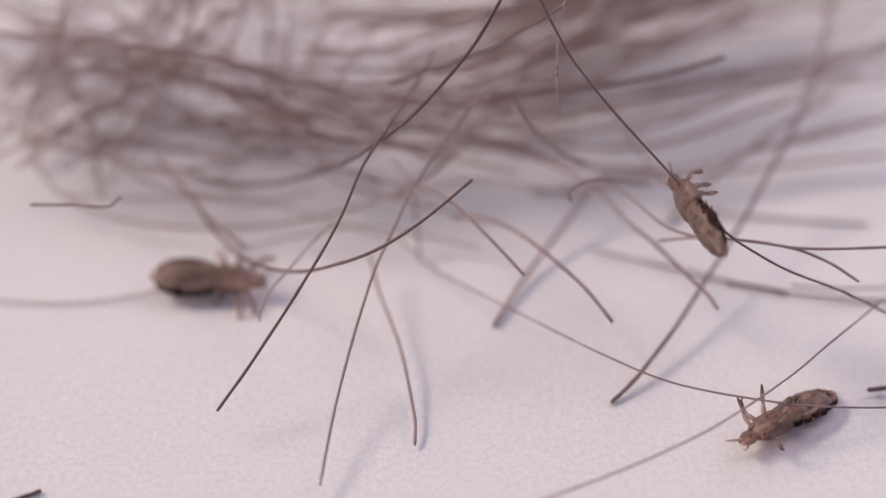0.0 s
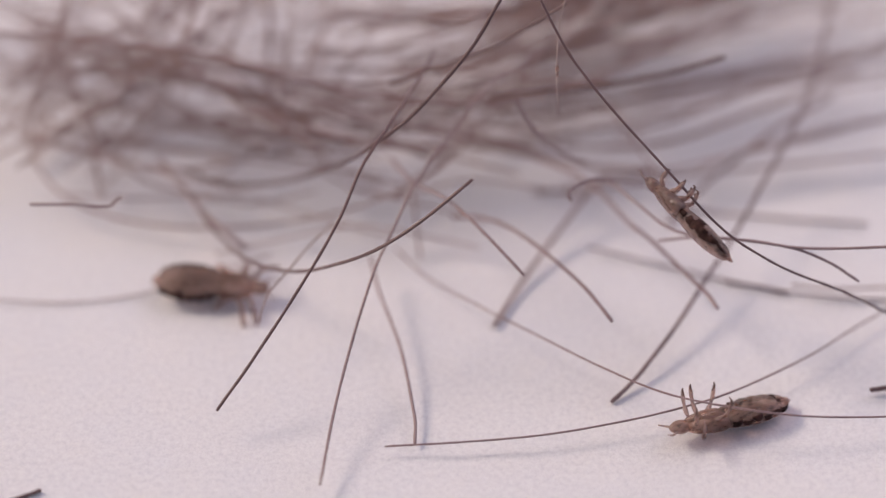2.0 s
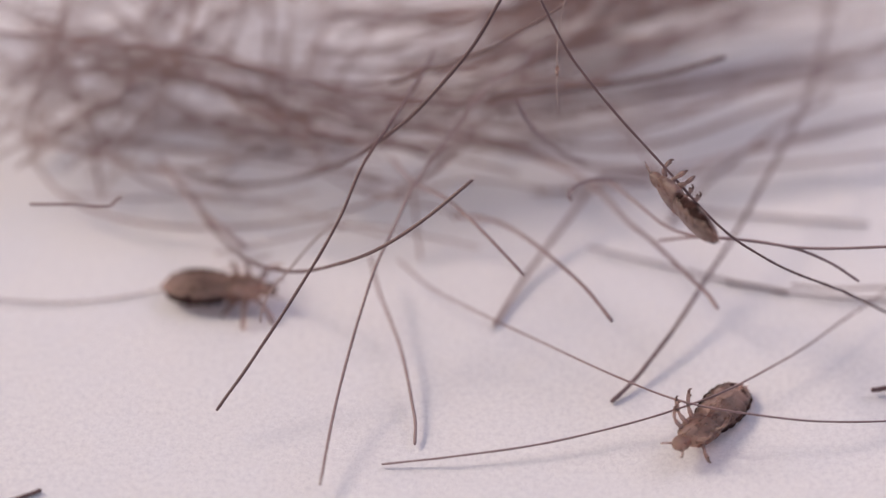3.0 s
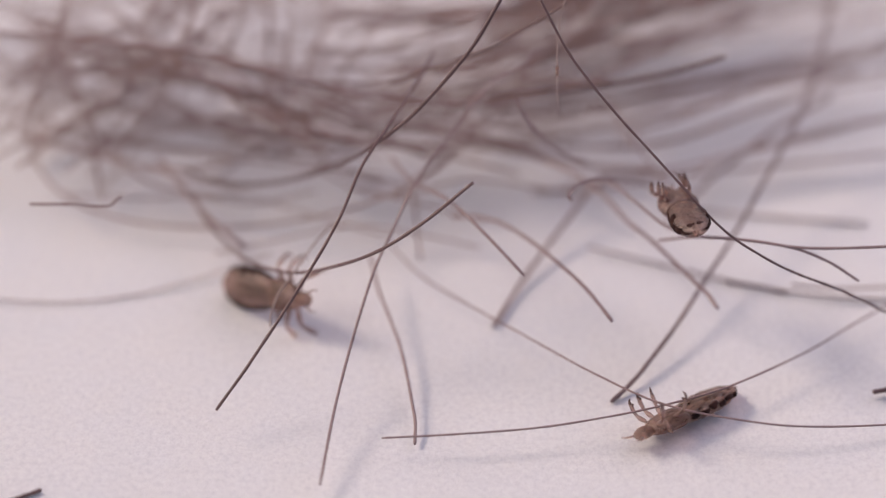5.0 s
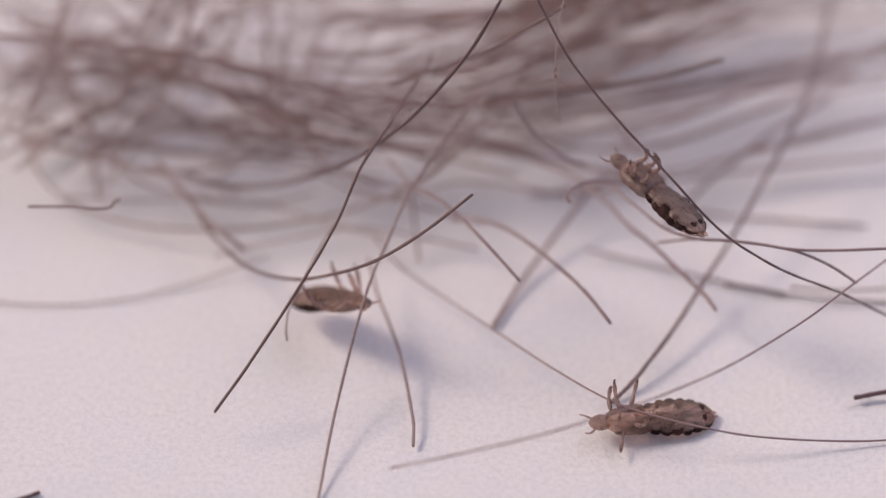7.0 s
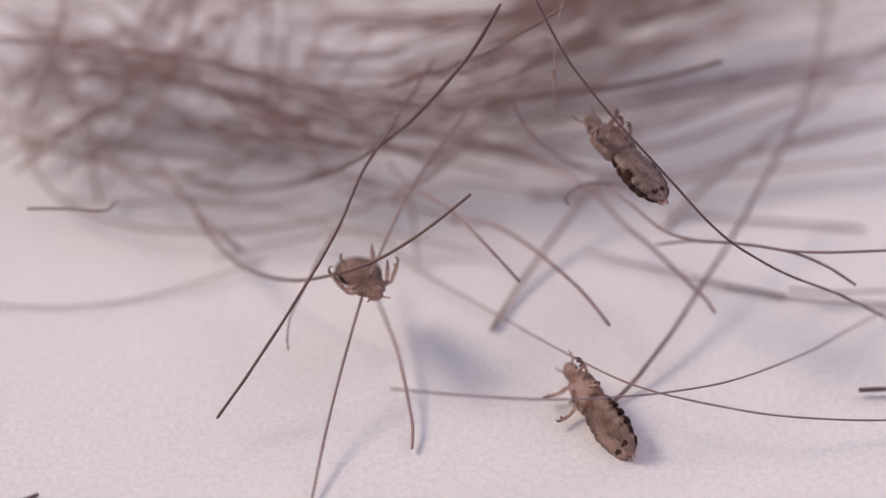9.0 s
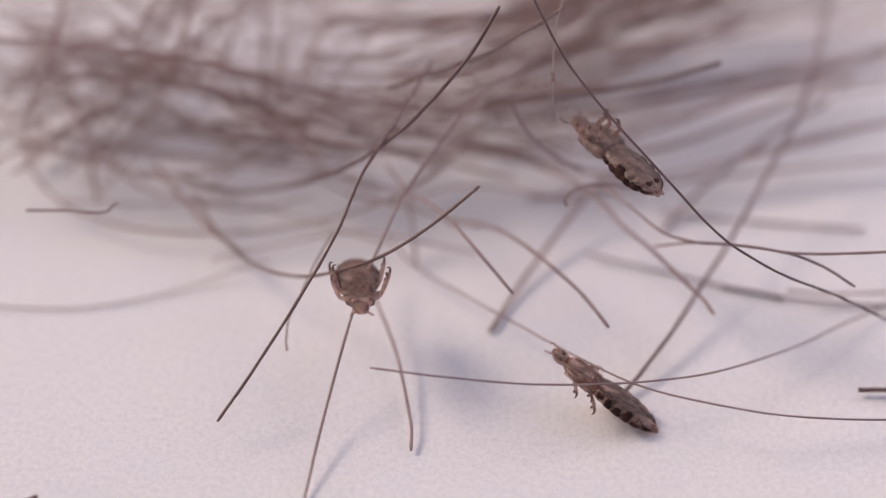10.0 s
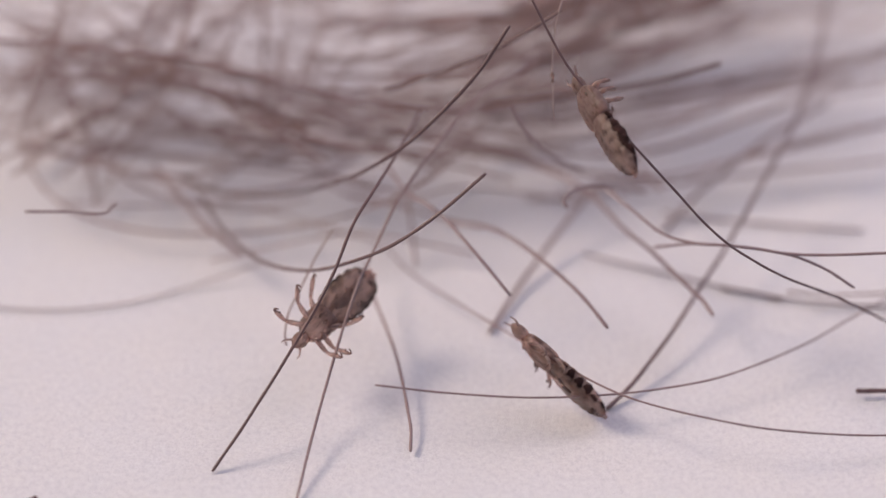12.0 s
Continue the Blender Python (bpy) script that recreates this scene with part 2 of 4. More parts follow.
def louse(label, size, girth, skin, seed, free_leg=None, leg_length=1.0, spotted=False, curl=1.0, lobed=0.10, plated=1.0, blunt=0.0, lift=0.0, gaps=0.2, leg_girth=1.0, chest=1.0):
    """A head louse: x forward, z up its back, its origin in the middle of the body."""
    rnd = random.Random(seed)
    thing = tagged(new("louse"), label, "louse", "lice among the hairs")
    # abdomen, with its origin at the waist
    n = 64
    ss = [i / n for i in range(n + 1)]
    xs = [0.06 - LENGTH * s for s in ss]
    half = [abdomen_half(s, lobed, blunt) * girth * size for s in ss]
    seg = [1 + 0.018 * (abs(math.sin(math.pi * (7 * s + 0.2))) - 0.6) for s in ss]
    top = [(0.14 + 0.13 * math.sin(math.pi * min(1, 0.08 + 0.84 * s))) * (0.35 + 0.65 * (1 - s ** 6) ** 0.5) * g * size for s, g in zip(ss, seg)]
    low = [(0.12 + 0.11 * math.sin(math.pi * min(1, 0.08 + 0.84 * s))) * (0.35 + 0.65 * (1 - s ** 6) ** 0.5) * g * size for s, g in zip(ss, seg)]
    abdomen = mesh_object("abdomen", *loft([x * size for x in xs], half, top, low), skin, thing)
    abdomen.matrix_basis = mm(WAIST * size, 0, 0)
    steps = np.array(ss)

    def skin_at(s, a):
        """A point of the abdomen's skin, at s along it and the angle a round it."""
        c, d = math.cos(a), math.sin(a)
        y = math.copysign(abs(c) ** (2 / 2.3), c) * np.interp(s, steps, half)
        z = math.copysign(abs(d) ** (2 / 2.3), d) * np.interp(s, steps, top if d > 0 else low)
        return np.array([(0.06 - LENGTH * s) * size, y, z])

    for k in range(6):
        s = (k + 1.30) / 7.0
        for side in (1, -1):
            across = (0.062, 0.074, 0.078, 0.080, 0.076, 0.062)[k] * (rnd.uniform(0.80, 1.20) - gaps)
            mesh_object("side_plate", *plate(skin_at, s, across, lift + rnd.uniform(-0.16, 0.16), plated * (0.17 + 0.20 * math.sin(math.pi * (k + 0.6) / 6.5)) * rnd.uniform(0.5, 1.35), side, 0.030 * size, k + seed + 9 * side), DARK, abdomen, "dark brown side plate")
    for side in (1, -1):
        mesh_object("tail_plate", *plate(skin_at, 0.86, 0.034, -math.pi / 2 + 0.36, 0.26, side, 0.010 * size, seed + side, 0.95), DARK, abdomen, "dark tail plate")
    gut = smooth_path([(-0.10, 0.0, 0.0), (-0.45, 0.06, 0.02), (-0.85, -0.05, 0.0), (-1.15, 0.03, -0.02), (-1.35, 0.0, 0.0)], 8) * size
    k = np.linspace(0, 1, len(gut))
    mesh_object("gut", *sweep(gut, 0.155 * size * girth * np.sin(math.pi * (0.08 + 0.84 * k)) * (1 + 0.22 * np.cos(19 * k)), 12, 0.7), GUT, abdomen, "dark gut showing through the skin")
    if spotted:
        mesh_object("belly_patch", *plate(skin_at, 0.17, 0.05, -math.pi / 2 + 0.15, 0.34, 1, 0.008 * size, seed + 5, 0.95), GUT, abdomen, "dark patch on the belly")
    for side in (1, -1):
        mesh_object("tail_lobe", *blob((-1.83 * size, side * 0.075 * size, 0), (0.13 * size, 0.06 * size, 0.05 * size), 10 * side, seed=seed), LIMB, abdomen, "pale tail lobe")
    # thorax
    n = 24
    ss = [i / n for i in range(n + 1)]
    xs = [(0.12 + 1.02 * s) * size for s in ss]
    half = [(0.335 + 0.07 * math.sin(math.pi * (0.1 + 0.8 * s)) - 0.14 * s ** 2) * (1 + 0.06 * abs(math.sin(3 * math.pi * s))) * (0.5 + 0.5 * (1 - max(0.0, 2 * s - 1) ** 6) ** 0.5) * chest * size for s in ss]
    top = [(0.23 + 0.03 * math.sin(math.pi * s) - 0.08 * s) * (0.5 + 0.5 * (1 - (2 * s - 1) ** 6) ** 0.5) * size for s in ss]
    thorax = mesh_object("thorax", *loft(xs, half, top, top), skin, thing)
    for side in (1, -1):
        for k, (x, w, a) in enumerate(((0.42, 0.19, 3), (0.83, 0.17, -15))):
            mesh_object("back_plate", *blob((x * size, side * 0.315 * chest * size, 0.07 * size), (w * size, 0.040 * size, 0.045 * size), a * side, seed=k + 3), GUT, thorax, "dark brown plate on the back")
    # head
    n = 20
    ss = [i / n for i in range(n + 1)]
    xs = [(1.02 + 0.54 * s) * size for s in ss]
    half = [(0.09 + 0.135 * math.sin(math.pi * min(1, 0.10 + 0.78 * s)) - 0.02 * s) * (0.25 + 0.75 * (1 - s ** 5) ** 0.5) * size for s in ss]
    top = [h * 0.72 for h in half]
    head = mesh_object("head", *loft(xs, half, top, top, 20), skin, thing)
    for side in (1, -1):
        mesh_object("eye", *blob((1.27 * size, side * 0.165 * size, 0.03 * size), (0.045 * size, 0.035 * size, 0.045 * size), seed=2), DARK, head, "small black eye")
        path = smooth_path([(1.40, side * 0.11, 0.02), (1.50, side * 0.22, 0.04), (1.60, side * 0.28, 0.03), (1.72, side * 0.30, -0.01)], 8) * size
        k = np.arange(len(path))
        mesh_object("antenna", *sweep(path, (0.036 - 0.0008 * k) * (1 + 0.16 * np.cos(k * 1.3)) * size, 7), LIMB, thing, "pale jointed antenna")
    # legs, each with its origin at the hip and reaching along its own x: thigh, shin, a thumb and a hooked claw
    legs = []
    for i, (x, reach) in enumerate(((0.98, 0.86), (0.74, 0.94), (0.50, 1.0))):
        for side in (1, -1):
            k = size * reach * leg_length
            thigh, shin = 0.30 * k, 0.30 * k
            bend = radians(26 + 44 * curl)
            rise = radians(16 + 10 * curl)
            knee = np.array([thigh * math.cos(rise), 0, thigh * math.sin(rise)])
            way = np.array([math.cos(rise - bend), 0, math.sin(rise - bend)])
            ankle = knee + shin * way
            path = smooth_path([(0, 0, 0), tuple(0.5 * knee + (0, 0, 0.02 * k)), tuple(knee), tuple(0.55 * knee + 0.45 * ankle + (0, 0, 0.012 * k)), tuple(ankle)], 6)
            u = np.linspace(0, 1, len(path))
            radii = np.interp(u, (0, 0.12, 0.30, 0.47, 0.55, 0.80, 0.93, 1.0), (0.060, 0.088, 0.092, 0.058, 0.062, 0.080, 0.074, 0.040)) * size * (0.70 + 0.2 * curl) * leg_girth
            leg = mesh_object("leg", *sweep(path, radii, 10, 0.9), LIMB, thing, "pale see-through jointed leg")
            turn, at, hook = rise - bend, ankle - 0.02 * k * way, []
            for j in range(8):
                hook.append(tuple(at))
                at = at + 0.024 * k * np.array([math.cos(turn), 0, math.sin(turn)])
                turn -= radians(10 + 12 * curl)
            hook = smooth_path(hook, 3)
            u = np.linspace(0, 1, len(hook))
            mesh_object("claw", *sweep(hook, (0.042 - 0.030 * u) * size, 8), CLAW, leg, "dark hooked claw")
            thumb = ankle - 0.05 * k * way + 0.06 * k * np.array([math.sin(rise - bend), 0, -math.cos(rise - bend)])
            mesh_object("thumb", *blob(tuple(thumb), (0.034 * size, 0.026 * size, 0.036 * size), seed=i), CLAW, leg, "dark thumb of the claw")
            hip = (x * size, side * 0.24 * size, -0.14 * size)
            legs.append((leg, hip, side, i, rnd.uniform(0, 6.28), -75 if free_leg == (i, side) else rnd.uniform(-22, 22)))
    return thing, abdomen, legs


def leg_rows(hip, side, i, phase, bias, droops, folds, swing, pace, splay=1.0):
    """Poses of a leg about its hip: it hangs by the droop of the time and swings to and fro."""
    rows = []
    for j in range(41):
        t = 0.3 * j
        fold = float(np.interp(t, [q[0] for q in folds], [q[1] for q in folds]))
        d = float(np.interp(t, [q[0] for q in droops], [q[1] for q in droops])) + (bias + (-12, 0, 10)[i]) * (1 - 0.8 * fold)
        open_way, shut_way = 90 - splay * (28, -4, -36)[i] + 0.6 * bias, (168, 152, 165)[i]
        a = side * (open_way + fold * (shut_way - open_way) + swing * math.sin(pace * t + phase))
        rows.append((t, mm(*hip, 0, d + 0.7 * swing * math.sin(1.3 * pace * t + 2 * phase), a)))
    return rows


LICE = [
    louse("grey-brown louse with dark side plates clinging to a hair", 1.0, 0.80, SKIN, 1, leg_length=0.90, spotted=True, curl=0.6, lobed=0.10, plated=1.55, gaps=-0.14, leg_girth=0.95, chest=1.2),
    louse("plump brown louse with dark side plates crawling under thin hairs", 1.0, 0.93, BROWN_SKIN, 5, (1, -1), leg_length=1.2, curl=0.25, plated=1.15, gaps=0.16, lift=0.02, leg_girth=0.9, blunt=0.7, chest=1.08),
    louse("small brown louse walking on the paper below the lock", 0.92, 1.02, DARK_SKIN, 9, leg_length=1.95, curl=0.9, lobed=0.075, plated=1.45, blunt=0.25, lift=0.26, gaps=0.1, leg_girth=0.95, chest=1.1),
]

# ---- single hairs ----
bent_hair = hair([(-6.67, 5.61, 1.20), (-5.48, 4.84, 1.40), (-4.03, 4.33, 1.90), (-2.58, 3.68, 3.00), (-1.43, 2.77, 4.66), (-0.47, 2.87, 5.66), (0.69, 3.39, 7.00), (1.43, 4.07, 8.04)], 0.047, "long dark brown hair bending over the paper from the lock")
straight_hair = hair([(-0.20, 5.81, 4.90), (-0.94, 3.83, 4.94), (-1.40, 2.74, 4.93), (-1.97, 1.76, 4.59), (-2.48, 0.73, 3.89), (-3.05, -0.12, 3.25), (-3.86, -1.06, 2.34), (-4.67, -1.96, 1.50), (-5.43, -2.76, 0.77)], 0.042, "dark brown straight hair slanting down to the paper")
slender_hair = hair([(2.51, 7.07, 3.90), (1.21, 5.38, 4.20), (0.22, 3.86, 3.93), (-0.67, 2.49, 3.45), (-1.30, 1.24, 2.80), (-1.77, 0.20, 2.26), (-2.50, -2.22, 0.98), (-2.92, -4.86, 0.37)], 0.038, "slender brown hair reaching from the lock to the paper", THIN_HAIR)
raised_hair = hair([(-6.42, 4.83, 1.12), (-5.79, 3.46, 1.10), (-4.82, 2.11, 1.23), (-3.66, 1.04, 1.84), (-2.52, 0.43, 2.66), (-1.49, 0.18, 3.42), (-0.39, 0.36, 4.23), (0.70, 0.74, 5.10)], 0.044, "dark hair with a raised cut tip bowing beside a louse")
hair([(-1.82, 2.62, 0.90), (-1.57, 1.43, 0.75), (-1.28, 0.57, 0.60), (-0.99, -0.54, 0.50), (-0.77, -1.88, 0.35), (-0.67, -2.65, 0.25), (-0.68, -3.28, 0.14)], 0.041, "curved brown hair with its tip resting on the paper", THIN_HAIR)
short_hair = hair([(-1.33, 4.80, 2.28), (-0.69, 3.62, 2.46), (0.08, 2.61, 2.84), (0.91, 1.37, 2.96), (1.98, 0.24, 2.45)], 0.042, "short brown hair with a cut tip above the paper", THIN_HAIR)
hair([(1.26, 0.94, 0.10), (2.07, 2.66, 0.20), (2.87, 3.92, 0.50), (3.67, 4.97, 0.90), (4.16, 5.16, 1.40)], 0.060, "thick brown hair lying on the paper", THIN_HAIR)
hair([(0.23, 3.95, 1.04), (0.93, 3.34, 1.56), (1.69, 2.49, 1.96), (2.72, 1.31, 1.99), (3.53, 0.43, 1.76), (4.12, -0.37, 1.47)], 0.048, "brown hair with its cut tip above the paper", THIN_HAIR)
hair([(1.67, 6.34, 1.30), (3.08, 5.06, 1.68), (3.91, 4.08, 1.78), (4.58, 2.99, 1.76), (5.26, 2.23, 1.67), (6.00, 1.36, 1.45), (6.47, 0.83, 1.31), (6.73, 0.36, 1.23)], 0.052, "brown hair bowing down towards the paper", THIN_HAIR)
hair([(4.09, -1.75, 0.08), (4.63, -1.17, 0.22), (5.06, -0.59, 0.36), (5.79, 0.53, 0.58), (6.45, 1.73, 0.80), (7.09, 2.87, 1.00), (7.58, 3.81, 1.20), (8.31, 5.19, 1.60), (9.08, 6.71, 2.00), (9.51, 7.94, 2.25), (9.78, 8.89, 2.45), (10.09, 10.39, 2.70), (10.27, 11.33, 2.80)], 0.056, "thick brown hair standing with its end on the paper", THIN_HAIR)
carrier_hair = hair([(2.17, 4.16, 8.30), (2.94, 3.24, 7.13), (3.55, 2.67, 6.49), (4.16, 2.17, 5.94), (4.84, 1.67, 5.38), (5.59, 1.12, 4.77), (6.41, 0.59, 4.04), (7.03, 0.30, 3.57), (7.73, 0.16, 3.11), (8.50, 0.13, 2.62), (9.43, 0.20, 2.11), (10.16, 0.29, 1.61), (11.20, 0.48, 0.77)], 0.032, "long dark hair held by a hanging louse", anchor=12)
hair([(5.30, 1.91, 2.07), (6.17, 1.45, 2.60), (7.09, 0.97, 2.96), (7.77, 0.77, 3.04), (8.44, 0.62, 3.02), (9.39, 0.52, 3.06), (11.03, 0.48, 3.17)], 0.036, "reddish brown hair lying level across the paper", THIN_HAIR)
hair([(4.00, 3.41, 2.83), (4.67, 2.51, 2.88), (5.48, 1.62, 2.79), (6.28, 1.16, 2.87), (7.08, 0.82, 3.10), (8.44, 0.61, 3.01), (9.34, 0.46, 2.69), (10.11, 0.21, 2.27)], 0.036, "reddish brown hair drooping to a cut tip", THIN_HAIR)
hair([(5.71, 5.33, 0.20), (7.15, 5.16, 0.10), (8.87, 4.95, 0.10), (10.83, 4.73, 0.10)], 0.036, "pale blurred hair lying flat on the paper", PALE_HAIR)
hair([(3.65, 3.76, 0.20), (5.63, 3.15, 0.10), (7.31, 2.56, 0.10), (9.12, 2.10, 0.10), (11.36, 1.83, 0.10)], 0.032, "pale blurred hair lying flat on the paper", PALE_HAIR)
hair([(7.10, 2.56, 0.10), (7.86, 2.39, 0.10), (8.59, 2.14, 0.10)], 0.045, "short thick blurred hair lying on the paper")
hair([(8.66, 1.91, 0.60), (9.80, 1.98, 0.40), (11.39, 2.28, 0.20)], 0.034, "pale hair lying on the paper", PALE_HAIR)
hair([(-9.55, -4.75, 0.08), (-9.98, -4.97, 0.08), (-10.75, -5.37, 0.10)], 0.050, "short dark hair end lying on the paper")
side_hair = hair([(10.33, -1.44, 0.20), (10.68, -1.38, 0.20), (11.50, -1.37, 0.30)], 0.060, "dark hair end lying on the paper")
gripped_hair = hair([(11.46, 1.89, 0.50), (9.95, 0.48, 0.55), (8.77, -0.67, 0.60), (7.05, -1.94, 0.66), (5.66, -2.59, 0.68), (4.14, -3.12, 0.74), (2.24, -3.58, 0.82), (0.22, -3.85, 0.95), (-1.45, -3.92, 1.00)], 0.026, "long thin brown hair gripped by a louse", THIN_HAIR)
bowing_hair = hair([(-1.21, 3.98, 0.25), (-0.35, 2.75, 0.35), (0.93, 1.56, 0.50), (2.29, 0.34, 0.70), (3.78, -0.96, 0.90), (5.39, -2.04, 1.02), (7.54, -2.63, 1.00), (9.05, -2.60, 0.75), (10.98, -2.33, 0.45), (12.81, -2.01, 0.35)], 0.026, "thin brown hair bowing under a clinging louse", THIN_HAIR)
hair([(1.09, 6.44, 2.91), (2.79, 6.09, 3.42), (4.19, 5.82, 3.86), (5.58, 5.60, 4.36), (7.01, 5.56, 4.92)], 0.062, "dark blurred hair with a blunt end in the lock")
hair([(-1.33, 5.73, 3.91), (0.22, 5.16, 5.07), (1.19, 4.95, 5.74), (2.16, 4.84, 6.51), (3.01, 4.89, 7.16)], 0.045, "brown hair rising out of the lock")
THREAD = [(3.00, 4.73, 7.59), (2.85, 4.27, 7.08), (2.78, 3.81, 6.57), (2.77, 3.34, 5.89), (2.83, 2.99, 5.20)]
thread_hair = hair(THREAD, 0.022, "pale thin thread hanging at the lock", PALE_HAIR)
hair([(3.64, 4.78, 2.11), (3.05, 4.39, 2.73), (2.46, 4.05, 3.54), (2.06, 3.84, 4.36), (1.77, 3.81, 5.07)], 0.040, "brown hair tip curving out of the lock", THIN_HAIR)
hair([(5.19, 4.32, 1.75), (4.44, 3.66, 2.52), (3.78, 3.09, 3.07), (3.30, 2.53, 3.35), (3.08, 2.15, 3.38), (3.14, 1.97, 3.32)], 0.042, "brown hair tip curled into a hook", THIN_HAIR)
hair([(-10.13, 2.06, 3.13), (-9.19, 2.06, 3.13), (-8.43, 2.03, 3.09), (-8.12, 2.05, 3.11), (-8.00, 2.13, 3.21), (-7.86, 2.19, 3.27)], 0.034, "brown hair with a kinked tip beside the lock", THIN_HAIR)
loose_hair = hair([(-2.70, 2.21, 2.40), (-3.25, 1.64, 2.21), (-3.79, 0.99, 1.94), (-4.23, 0.50, 1.70), (-4.43, 0.05, 1.49), (-4.48, -0.22, 1.34)], 0.026, "thin pale hair dangling beside a louse", PALE_HAIR)
hair([(-11.62, 1.97, 0.10), (-10.20, 1.81, 0.10), (-8.93, 1.83, 0.10), (-7.40, 2.16, 0.10), (-5.59, 2.83, 0.20), (-4.31, 3.17, 0.50)], 0.021, "pale blurred hair lying on the paper", PALE_HAIR)
hair([(5.70, 4.73, 0.06), (6.59, 5.71, 0.45), (7.46, 6.27, 0.92), (8.63, 7.00, 1.44), (10.01, 7.67, 1.88)], 0.055, "blurred brown hair rising away from the paper", THIN_HAIR)
hair([(-7.26, 6.01, 1.24), (-6.63, 4.93, 1.23), (-5.96, 3.98, 1.07), (-5.44, 3.40, 1.02), (-4.91, 2.98, 0.86)], 0.060, "blurred dark hair end below the lock", THIN_HAIR)


for along, size in ((0.55, 0.055), (0.70, 0.045)):
    a, e = Vector(THREAD[2]), Vector(THREAD[3])
    spot = a.lerp(e, along) - Vector(THREAD[0])
    mesh_object("nit", *blob(tuple(spot), (size, size, 1.5 * size), seed=4), LIMB, thread_hair, "tiny pale nit on the thread")


# ---- the lock of hair behind ----
def lock():
    verts, faces = [], []

    def grow(points, radius, steps=6):
        v, f = strand_shape(points, radius, steps, 6)
        k = len(verts)
        verts.extend(v)
        faces.extend(tuple(a + k for a in q) for q in f)

    grow([(-11.74, 7.28, 4.32), (-9.45, 7.06, 4.31), (-7.58, 6.65, 4.34), (-6.43, 6.43, 4.39), (-4.43, 5.88, 4.22), (-3.17, 5.71, 3.89), (-1.90, 5.75, 3.48), (0.23, 5.94, 3.06), (2.09, 6.61, 2.69), (4.25, 7.19, 2.88)], 0.057)
    grow([(-9.52, 9.88, 3.85), (-9.78, 9.30, 3.21), (-10.29, 8.19, 2.42), (-10.64, 7.30, 1.66), (-10.44, 6.29, 0.99), (-9.85, 5.42, 0.70), (-8.80, 4.70, 0.57), (-7.20, 4.24, 0.50), (-5.05, 4.11, 0.58), (-3.20, 4.27, 0.76), (-1.91, 4.49, 1.00)], 0.037)
    grow([(-6.32, 9.88, 3.85), (-6.60, 8.89, 2.98), (-6.88, 8.09, 2.32), (-7.52, 7.25, 1.60), (-8.38, 6.65, 1.16), (-9.16, 6.29, 0.99)], 0.047)
    grow([(-7.12, 8.90, 4.45), (-7.51, 8.17, 3.75), (-7.90, 7.49, 3.00), (-8.56, 6.78, 2.09)], 0.033)
    grow([(-4.41, 8.96, 4.40), (-4.44, 8.19, 3.54), (-4.44, 7.42, 2.69), (-4.31, 6.74, 1.94)], 0.033)
    grow([(-11.22, 7.06, 1.39), (-10.48, 6.70, 1.22), (-9.01, 6.26, 1.17), (-7.54, 5.76, 1.07), (-6.23, 5.32, 1.03), (-4.93, 5.08, 1.10), (-3.49, 5.19, 1.34), (-2.06, 5.60, 1.78)], 0.037)
    grow([(-10.10, 8.91, 2.77), (-9.51, 8.11, 2.11), (-9.20, 7.26, 1.50), (-8.88, 6.20, 0.88), (-8.71, 5.39, 0.44)], 0.047)
    grow([(-8.33, 8.23, 2.58), (-7.02, 7.93, 2.36), (-5.55, 7.46, 2.28), (-4.24, 7.05, 2.05), (-3.23, 6.55, 1.72), (-2.07, 6.30, 1.56), (-0.78, 6.13, 1.48)], 0.047)
    grow([(-6.88, 7.17, 1.29), (-5.28, 7.25, 1.60), (-3.82, 7.13, 1.69), (-2.37, 6.86, 1.61), (-0.64, 6.68, 1.65), (0.66, 6.37, 1.63), (2.10, 6.01, 1.46), (3.82, 5.69, 1.21), (5.41, 5.76, 1.07)], 0.050)
    grow([(-5.71, 8.33, 2.69), (-3.82, 7.76, 2.40), (-1.94, 7.17, 1.96), (-0.35, 6.71, 1.68), (1.10, 6.31, 1.45), (2.54, 6.14, 1.27)], 0.047)
    grow([(-2.05, 4.23, 1.16), (-0.70, 4.36, 1.80), (0.23, 5.18, 1.99), (0.94, 6.12, 2.37), (1.74, 6.99, 2.66), (2.83, 8.23, 3.14), (4.02, 9.69, 3.64)], 0.040)
    grow([(-9.67, 5.10, 0.79), (-7.81, 5.04, 0.71), (-6.37, 5.05, 0.73), (-4.79, 4.94, 0.61), (-3.22, 5.15, 0.84)], 0.027)
    grow([(-1.22, 8.42, 2.23), (0.96, 8.52, 2.34), (3.15, 9.24, 2.69), (4.62, 9.86, 2.94), (6.11, 10.59, 3.29)], 0.047)
    grow([(0.52, 7.93, 1.69), (2.42, 8.65, 2.04), (4.33, 9.47, 2.50), (5.96, 10.15, 2.80), (7.30, 10.82, 3.11)], 0.050)
    grow([(1.39, 6.77, 0.96), (3.28, 6.72, 1.01), (5.02, 6.81, 0.89), (6.48, 7.14, 1.03), (8.25, 7.81, 1.32), (10.17, 8.38, 1.51), (11.96, 8.80, 1.54)], 0.031)
    grow([(3.12, 5.81, 0.45), (5.30, 6.12, 0.57), (7.48, 6.57, 0.85), (9.24, 6.98, 0.97), (11.89, 7.76, 1.27)], 0.031)
    grow([(4.31, 7.25, 0.93), (6.06, 7.66, 1.16), (7.98, 8.38, 1.51), (9.76, 9.00, 1.75), (12.00, 9.58, 1.84)], 0.027)
